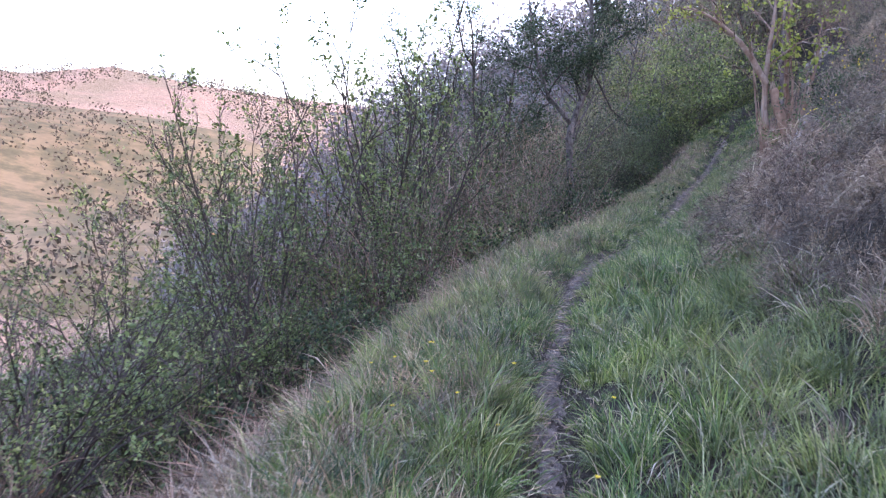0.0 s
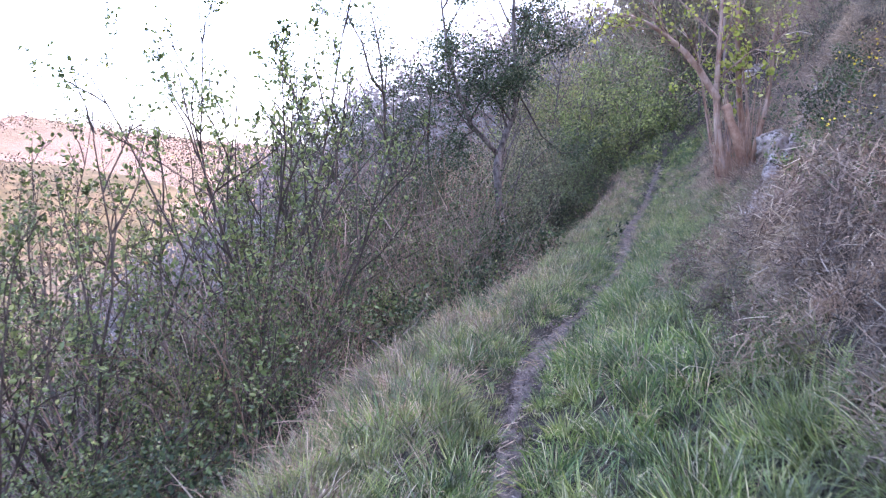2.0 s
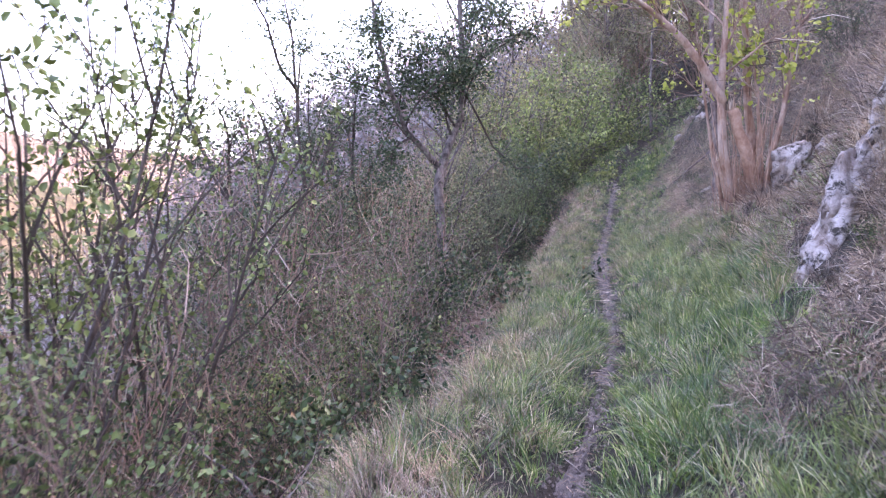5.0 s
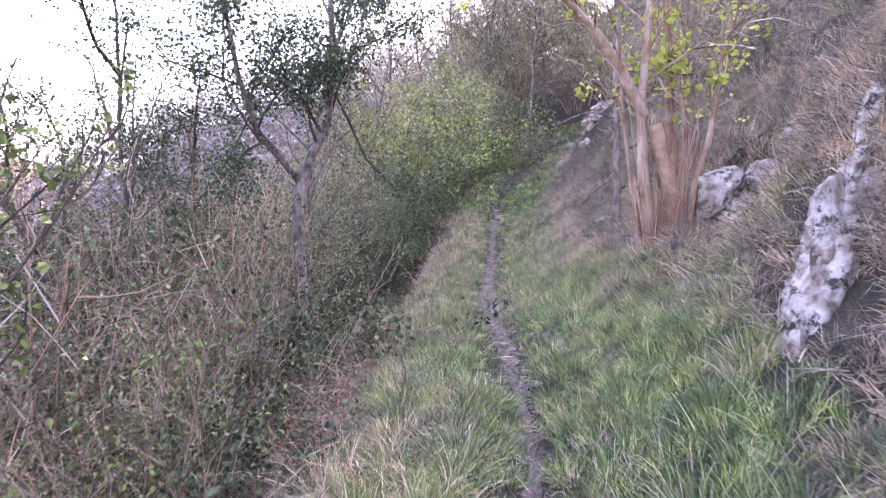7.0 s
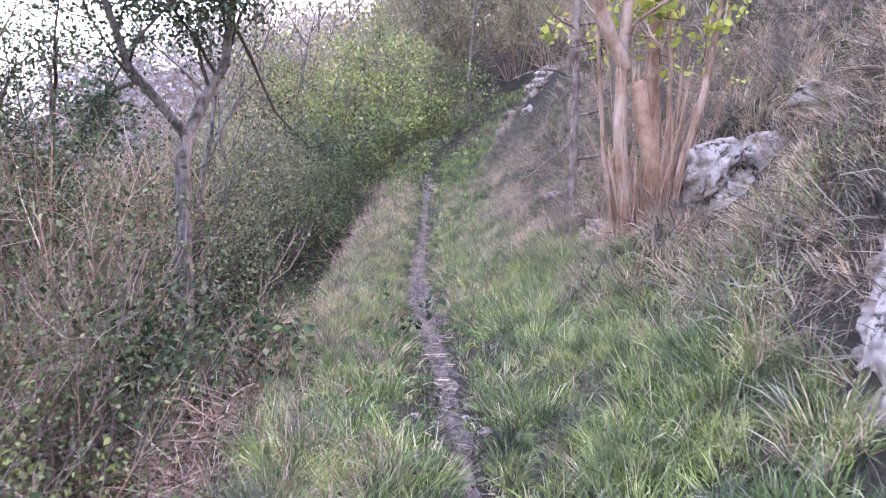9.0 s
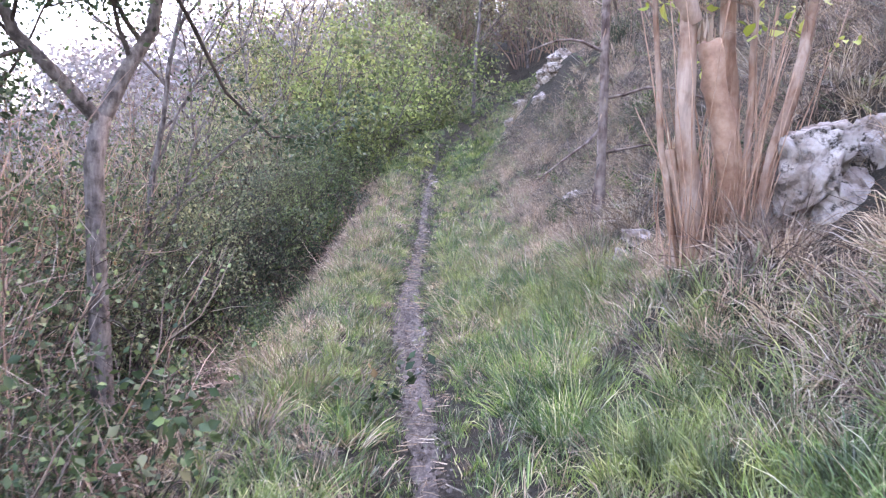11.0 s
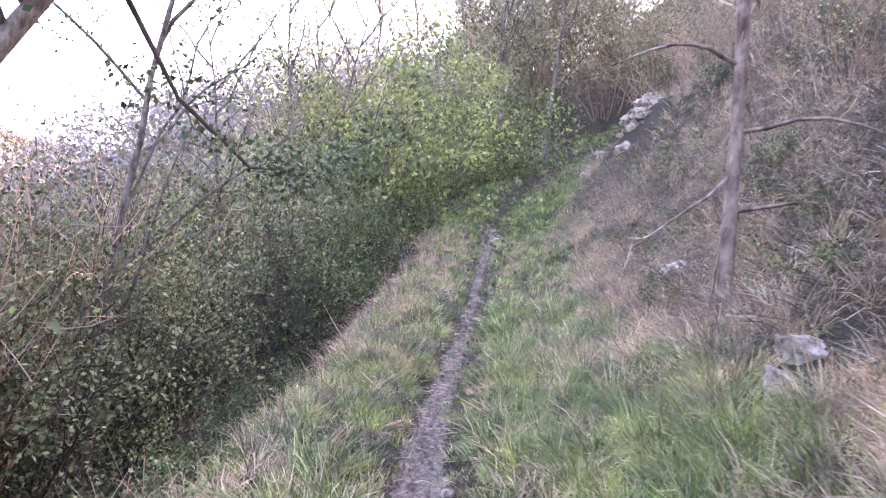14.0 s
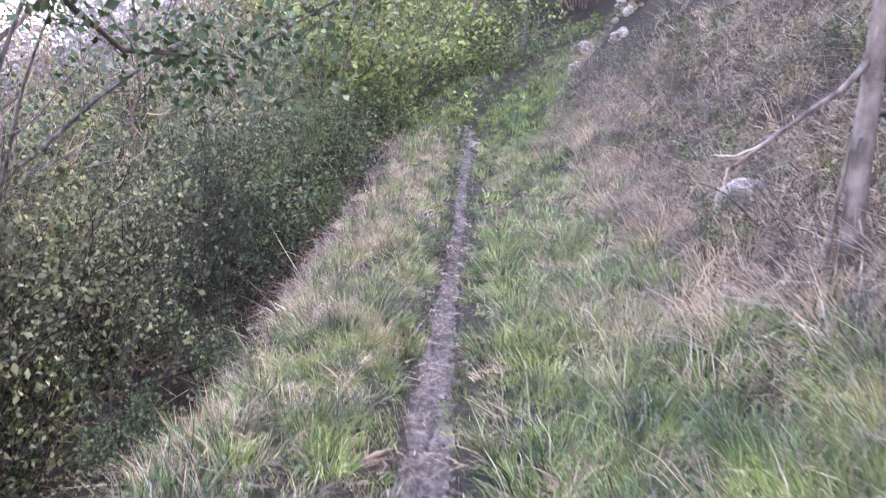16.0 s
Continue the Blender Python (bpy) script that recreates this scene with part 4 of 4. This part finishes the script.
def mound(cx, cy, rx, ry, h, n, length, width):
    """A rounded cushion of thin twigs."""
    a1, q = rng.random(n) * 6.283, np.sqrt(rng.random(n))
    x, y = cx + np.cos(a1) * q * rx, cy + np.sin(a1) * q * ry
    top = h * np.sqrt(np.maximum(0, 1 - q ** 2)) * rng.random(n) ** .6
    P = np.stack([x, y, land(x, y) + top * .8], 1)
    Dv = unit(np.stack([np.cos(a1) * q, np.sin(a1) * q, .35 + 0 * q], 1) + rng.normal(size=(n, 3)) * .9)
    return ribbons(P, Dv, length * (.4 + 1.3 * rng.random(n) ** 2), width * (.6 + .8 * rng.random(n)), rng.uniform(-.2, .9, n), 2)


heath = [mound(cx, cy, rx, ry, h, int(n * 2.0), .13, .0045) for cx, cy, rx, ry, h, n in
         ((3.35, 7.3, .85, 1.0, .95, 4200), (3.6, 8.9, .8, .9, .8, 3000), (3.5, 5.6, .8, .9, .8, 2600), (4.4, 7.6, 1.0, 1.3, 1.0, 3000), (4.9, 9.9, .7, .8, .45, 1500), (3.1, 4.0, .7, .9, .6, 1500), (2.75, 4.9, .7, .8, .7, 2600), (2.9, 6.3, .7, .8, .8, 2600), (2.6, 3.2, .6, .8, .5, 1600),
          (5.2, 8.8, 1.0, 1.2, 1.1, 2200), (9.0, 18.7, .9, 1.4, .8, 2600), (9.9, 20.8, 1.0, 1.4, .9, 2600), (10.6, 23.0, 1.0, 1.5, .9, 2400), (11.2, 25.2, 1.0, 1.4, .9, 2200), (8.4, 16.4, .8, .9, .6, 1800),
          (12.2, 27.2, .9, 1.2, .8, 1600), (9.0, 20.4, .6, .9, .5, 1300), (11.0, 21.0, 1.2, 1.6, .9, 2000), (12.4, 24, 1.2, 1.6, 1.0, 2000), (10.2, 18.6, 1.2, 1.5, .8, 2000), (9.6, 16.6, 1.1, 1.3, .7, 1500), (7.3, 12.6, .9, 1.0, .6, 1500), (6.4, 10.6, 1.0, 1.2, .8, 1800), (5.75, 11.35, .5, .45, .45, 1500), (6.25, 11.65, .5, .45, .5, 1500), (6.7, 11.95, .5, .5, .5, 1300), (13.6, 31, 1.0, 1.5, .9, 1200))]
stuff("dead_heath", heath, M_HEATH, "mounds of dead brown-mauve heath twigs on the bank", "dead scrub")
stuff("dry_scrub", [tangle(3500, 1.7, 3.2, 10.2, 15.5, .3, .006, .5, 0, .1), tangle(12000, 1.9, 6, 2, 20, .3, .005, .55, 0, .1), tangle(14000, 2.1, 8, 16, 34, .35, .007, .6, 0, .15)], M_TWIG, "tangle of thin dry brown twigs covering the bank", "dead scrub")
stuff("hedge_litter", [tangle(9000, -4.5, -1.5, 1.5, 30, .55, .007, .7, 0, .1), tangle(2600, -1.9, -1.4, 12, 18, .4, .006, .4, 0, .3)], M_TWIG, "thin dead stems standing in the hedge bottom", "dead scrub")

gorse = shrub("gorse_bush", 12, .85, .7, 2600, .03, M_BRAMBLE, M_TWIG, .009, 11, .04, .05, "gorse bush with yellow flowers on the bank", "bush", "gorse bushes on the bank", .3, 2)
fl = rng.normal(size=(24, 3)) * [.16, .2, .06] + [0, 0, .82]
tagged(part("bloom", leaf_mesh(fl, unit(rng.normal(size=(24, 3)) + [0, 0, .6]), np.full(24, .026), np.full(24, .022)), M_FLOWER, gorse, "yellow flowers"), kind="stuff")
plant_out(gorse, [(3.75, 7.7, 0, .8, 0), (4.6, 8.6, 80, .95, 0), (5.3, 9.8, 150, 1.0, 0), (5.9, 10.4, 200, .8, 0)])


# ---------------------------------------------------------------- grass
def sward(n, d0, d1, y0, y1, length, width, lean, seg=3):
    """Blades over a strip beside the tread, in tufts."""
    m = n // 14
    ty = rng.uniform(y0, y1, m)
    td = rng.uniform(d0, d1, m)
    ok = np.abs(td + .04 * np.sin(ty * 3)) > np.interp(ty, [7, 7.8, 9.2, 9.8, 11.5, 14, 16, 29, 30], [.06, .12, .12, .04, .05, .07, .1, .07, 0])
    ok &= ~bare(centre(ty) + td, ty)
    ty, td = ty[ok], td[ok]
    size = .6 + .75 * rng.random(len(ty)) + .45 * bumps(td * 1.6, ty, .45, 9)
    size = np.clip(size, .3, 2) * np.clip(.45 + (np.abs(td) - .1) * 1.6, .45, 1)
    bl = np.repeat(np.arange(len(ty)), 14)
    a1 = rng.random(len(bl)) * 6.283
    q = rng.random(len(bl)) * .05
    x = centre(ty)[bl] + td[bl] + np.cos(a1) * q
    y = ty[bl] + np.sin(a1) * q
    P = np.stack([x, y, land(x, y) - .01], 1)
    tl = rng.normal(size=(len(ty), 3)) * lean * .8
    Dv = unit(np.stack([np.cos(a1), np.sin(a1), 0 * a1], 1) * lean * rng.random((len(bl), 1)) + tl[bl] * [1, 1, 0] + [0, 0, 1])
    L = length * size[bl] * (.55 + .7 * rng.random(len(bl)))
    return ribbons(P, Dv, L, width * (.6 + .8 * rng.random(len(bl))), rng.uniform(.05, .6, len(bl)), seg)


def tussocks(spots, blades, length, width, droop=.7):
    """Large drooping tufts: (x, y, size)."""
    out = []
    for x, y, s in spots:
        if bare(x, y):
            continue
        a1 = rng.random(blades) * 6.283
        q = np.sqrt(rng.random(blades)) * .13 * s
        P = np.stack([x + np.cos(a1) * q, y + np.sin(a1) * q, land(x + np.cos(a1) * q, y + np.sin(a1) * q) - .02], 1)
        Dv = unit(np.stack([np.cos(a1), np.sin(a1), 0 * a1], 1) * rng.uniform(.1, 1.0, (blades, 1)) + rng.normal(size=(blades, 3)) * .15 + [0, 0, 1])
        out.append(ribbons(P, Dv, length * s * (.5 + .7 * rng.random(blades)), width * (.6 + .8 * rng.random(blades)), rng.uniform(droop * .3, droop * 1.2, blades), 3 if y < 12 else 2))
    return out


def strew(n, y0, y1, d0, d1, s0, s1):
    return [(*at(rng.uniform(y0, y1), rng.uniform(d0, d1)), rng.uniform(s0, s1)) for i in range(n)]


stuff("verge_grass", [sward(5000, -1.35, 2.2, -9, -3, .25, .012, .6, 2), sward(6000, -1.35, 1.7, -3, .8, .25, .008, .6, 2), sward(40000, -1.35, 1.7, .8, 7.5, .27, .0047, .6, 2), sward(32000, -1.35, 1.7, 7.5, 13, .25, .0048, .6, 2), sward(48000, -1.3, 1.7, 13, 22, .2, .005, .6, 2), sward(24000, -1.2, 2.0, 22, 30, .2, .009, .5, 2), sward(20000, -1.5, 2.2, 29, 42, .22, .016, .5, 2), sward(9000, 2.2, 7, 12, 32, .3, .007, .8, 2)],
      M_GRASS, "lush green grass on both verges of the track", "grass")
stuff("grass_tussocks", tussocks(strew(24, 1.8, 7.2, .15, .34, .5, .85) + strew(22, 1.8, 7.2, -.36, -.15, .5, .85) + strew(14, 9.6, 13, .12, .3, .4, .6) + strew(14, 9.6, 13, -.3, -.12, .4, .6) + strew(70, 1.5, 14, -1.2, -.25, .7, 1.2) + strew(70, 1.5, 14, .3, 1.6, .7, 1.3) + strew(60, 14, 22, .4, 1.7, .7, 1.3) + strew(55, 11, 18.5, .7, 1.95, .8, 1.3) + strew(25, 14, 22, -.9, -.3, .6, .9) + [(6.55, 16.3, 1.3), (6.75, 16.6, 1.4), (6.9, 16.3, 1.3), (7.05, 16.7, 1.2), (6.6, 16.8, 1.3), (6.95, 17.0, 1.1), (6.4, 16.0, 1.2), (6.0, 13.2, 1.2), (6.3, 13.5, 1.2), (5.8, 13.6, 1.2), (6.45, 13.15, 1.1), (6.1, 13.8, 1.1), (6.6, 13.6, 1.1), (5.7, 13.1, 1.1), (6.2, 12.9, 1.1)] + [(*at(19.6, -.26), .8), (*at(19.3, -.34), .7), (*at(17.5, -.5), .9), (*at(18.3, -.42), .7), (*at(16.2, -.5), 1.0), (*at(15.7, -.75), 1.1)] + strew(18, 15.9, 17.6, 1.25, 1.9, 1.1, 1.5) + strew(10, 12.2, 14.5, .9, 1.7, 1.0, 1.4), 150, .38, .0048),
      M_GRASS, "tall tufts of fresh green grass", "grass")
# The strip from -9 to -2.2 is added to brighten, in place of sunlit valley.
stuff("dry_verge_grass", [sward(26000, -1.7, -.35, 1, 13, .28, .0046, 1.0, 2), sward(17000, -1.5, -.25, 14, 28, .22, .0052, .9, 2), sward(7000, .2, 1.9, 1, 20, .25, .0045, .9, 2), sward(20000, 1.5, 5, 2, 30, .32, .006, 1.1, 2), sward(10000, 2.2, 4.6, 9.8, 15.2, .3, .0055, 1.1, 2), sward(14000, 1.5, 2.9, 13, 26, .26, .005, 1.1, 2), sward(16000, .25, 1.9, 15.5, 27, .22, .005, 1.1, 2), sward(9000, -1.5, -.2, 15.5, 27, .2, .005, 1.1, 2), sward(12000, 2.3, 7, 15.5, 32, .4, .006, 1.0, 2), sward(20000, -9, -2.2, -1, 9, .45, .012, 1.0, 2), sward(9000, 2.5, 9, -7, 9, .35, .012, 1.0, 2), sward(9000, -13, -4.5, 9, 32, .4, .014, 1.0, 2), sward(9000, -12, -1.3, -9, -1, .4, .014, 1.0, 2)],
      M_DRY, "bleached dry grass along the edges of the track, some added downhill for brightness", "grass")
stuff("dry_tussocks", tussocks([(*at(15.9, -1.25), 1.0), (*at(15.3, -1.4), 1.1), (*at(17.0, .85), .95), (*at(17.15, 1.02), .85), (*at(14.9, -1.45), .9)] + strew(26, 2.2, 7.5, 1.6, 2.8, .8, 1.25) + strew(30, 15.6, 21.5, 1.75, 2.5, 1.2, 1.7) + strew(16, 21.5, 27, 1.6, 2.3, 1.1, 1.5) + strew(45, 2, 14, -1.55, -.8, .7, 1.2) + strew(40, 3, 16, 1.4, 2.3, .8, 1.3) + strew(55, 14, 26, 1.0, 2.6, .7, 1.3) + strew(45, 14, 26, -1.6, -.7, .6, 1.0) + strew(50, 16, 30, 2.2, 5, .9, 1.7) + strew(20, 9, 11, 2.4, 5, .9, 1.5) + strew(40, 11.5, 16.5, 3.2, 5.0, 1.1, 1.8) + strew(14, 11.5, 13.8, 2.5, 3.2, 1.0, 1.6) + strew(24, 10.6, 14.2, 1.9, 2.6, .6, 1.1) + strew(14, 15.5, 18.5, 1.8, 2.6, .7, 1.1) + strew(30, 15, 24, 1.5, 2.4, .8, 1.3) + strew(25, 3, 10, 2.6, 5, .9, 1.5)
                              + [(5.45, 11.2, 1.3), (5.75, 11.42, 1.5), (6.05, 11.62, 1.5), (6.35, 11.78, 1.5), (5.95, 11.3, 1.5), (6.6, 12.0, 1.6), (7.0, 15.1, 1.3), (7.25, 15.0, 1.4), (7.5, 15.0, 1.5), (7.8, 14.95, 1.5), (7.4, 15.2, 1.5), (7.95, 15.2, 1.6), (6.75, 13.5, 1.3), (6.6, 13.7, 1.2), (6.9, 13.2, 1.4), (6.0, 11.9, 1.9), (6.4, 12.6, 1.9), (7.4, 15.6, 1.6), (7.9, 15.5, 2.0), (8.1, 15.9, 1.9), (8.4, 15.2, 1.9), (8.2, 14.7, 1.9), (6.2, 14.4, 1.0), (5.8, 14.5, .9), (5.75, 11.75, 1.3), (5.25, 11.25, .9), (6.2, 11.8, 1.5), (5.6, 11.4, 1.1), (7.6, 14.3, 1.2),  (6.5, 14.5, .9), (5.9, 14.9, 1.2), (6.9, 14.9, 1.0), (6.1, 15.3, 1.0)], 130, .42, .0048, .9),
      M_DRY, "drooping tussocks of straw-coloured dry grass", "grass")

# straw and crumbs of earth on the tread
n = 2600
ly = rng.uniform(1.5, 28, n)
lx = centre(ly) + rng.normal(size=n) * .1
a1 = rng.random(n) * 6.283
stuff("trodden_straw", [ribbons(np.stack([lx, ly, land(lx, ly) + .035 + rng.random(n) * .02], 1), unit(np.stack([np.cos(a1), np.sin(a1), rng.normal(size=n) * .12], 1)), rng.uniform(.04, .16, n), rng.uniform(.003, .006, n), rng.uniform(0, .12, n), 2)],
      M_DRY, "flattened straw and dead blades on the footpath", "straw")
n = 5200
ly = rng.uniform(1.5, 28, n)
lx = centre(ly) + np.clip(rng.normal(size=n), -1.6, 1.6) * .085
s = rng.uniform(.004, .016, n) * np.where(rng.random(n) < .06, 1.8, 1)
tet = np.array([[1, .1, -.4], [-.6, .9, -.4], [-.5, -.9, -.4], [.1, 0, .7]])
cv = (tet[None] * rng.uniform(.6, 1.3, (n, 4, 3))) * s[:, None, None] + np.stack([lx, ly, land(lx, ly) + .034], 1)[:, None]
cb = (np.arange(n) * 4)[:, None]
stuff("earth_crumbs", [(cv.reshape(-1, 3), [np.concatenate([cb + np.array([q]) for q in ([0, 1, 3], [1, 2, 3], [2, 0, 3], [0, 2, 1])])])], M_PATH, "loose crumbs of pale earth on the footpath", "earth")

# bare canes and fallen sticks at the hedge's foot
for y, d, dirn, ln, r0 in ((9.3, -1.75, (.7, .5, .55), 1.3, .011), (10.2, -1.9, (-.5, .6, .6), 1.5, .012), (12.4, -1.7, (.3, -.8, .5), 1.2, .009), (15.2, -1.6, (.5, .6, .8), 1.3, .01), (17.2, -2.0, (-.4, .3, .8), 1.5, .01),
                        (18.6, -1.7, (-.7, .4, .35), 1.1, .012), (19.6, -1.8, (.3, .6, .9), 1.0, .008), (20.4, -2.0, (-.8, -.2, .5), 1.2, .012), (23.6, -1.2, (-.2, .1, 1), 1.0, .01), (25.2, -1.3, (-.15, .1, 1), .9, .009)):
    x, y = at(y, d)
    line = limb((0, 0, -.05), dirn, ln, r0, r0 * .4, 9, .13, -.07)
    stick = new("dead_branch", np_mesh("dead_branch", *tube(*line, 6), [M_BARK], None, True))
    stick.matrix_basis = stand(x, y)
    tagged(stick, "bare grey dead branch leaning out of the hedge", "branch", "dead branches at the hedge")
for y, d, dirn, ln, r0 in ((17.0, 2.2, (.5, .5, .5), .9, .01), (19.2, 2.3, (-.7, .2, .5), .8, .01), (21.0, 2.6, (-.3, .1, 1), .9, .009), (16.0, 1.9, (.6, -.3, .6), .7, .008)):
    x, y = at(y, d)
    stick = new("dead_branch", np_mesh("dead_branch", *tube(*limb((0, 0, -.05), dirn, ln, r0, r0 * .4, 8, .1, -.03), 6), [M_BARK], None, True))
    stick.matrix_basis = stand(x, y)
    tagged(stick, "thin dead stick poking out of the bank", "branch", "dead sticks on the bank")

# small yellow flowers in the near verge
flower = new("wildflower")
tagged(flower, "small yellow wildflower in the grass", "flower", "yellow wildflowers")
part("stalk", tube(*limb((0, 0, -.02), (.05, 0, 1), .26, .0025, .0015, 4, .05), 4), M_GRASS, flower)
part("flower_head", leaf_mesh(np.repeat(np.array([[.012, 0, .24]]), 9, 0), unit(np.stack([np.cos(np.arange(9) * .7), np.sin(np.arange(9) * .7), np.full(9, .35)], 1)), np.full(9, .022), np.full(9, .014)), M_FLOWER, flower)
plant_out(flower, [(-.05 + rng.normal() * .3, 4.0 + rng.normal() * .5, rng.uniform(0, 360), rng.uniform(.5, .8), 0) for i in range(14)])

# ---------------------------------------------------------------- far woods
def far_wood(n, x0, x1, y0, y1, size, cards, card, cond):
    x, y = rng.uniform(x0, x1, n), rng.uniform(y0, y1, n)
    d = x - centre(y)
    ok = cond(x, y, d)
    x, y = x[ok], y[ok]
    k = cards
    i = np.repeat(np.arange(len(x)), k)
    s = size * (.6 + .8 * rng.random(len(x)))
    o = rng.normal(size=(len(i), 3)) * [.3, .3, .36] + [0, 0, .5]
    P = np.stack([x, y, land(x, y)], 1)[i] + o * s[i][:, None]
    L = card * (.6 + .8 * rng.random(len(i)))
    return leaf_mesh(P, unit(rng.normal(size=(len(i), 3))), L, L * .6)


stuff("far_woods", [far_wood(1500, -62, 42, 92, 150, 6, 36, .7, lambda x, y, d: land(x, y) > -22), far_wood(230, 16, 130, 60, 150, 8, 90, .55, lambda x, y, d: d > -8)],
      M_HAZYWOOD, "distant bare and budding woods on the slopes, paled as by haze", "woods")
stuff("valley_woods", [far_wood(6000, -900, 150, 250, 1250, 11, 11, 2.6, lambda x, y, d: (bumps(x, y, 90, 11) > -.12) & (d < -150))], M_VALLEYDIM, "woods and hedge lines in the sunlit valley, coloured dark against the sun", "woods")
stuff("hillside_scrub", [far_wood(420, -40, 12, -12, 60, 2.2, 34, .3, lambda x, y, d: (d < -6.5) & (d > -32)), far_wood(520, 6, 45, -12, 40, 1.6, 30, .26, lambda x, y, d: (d > 6) & (d < 30))],
      M_OLIVE, "rough budding scrub on the hillside above and below the track", "scrub")
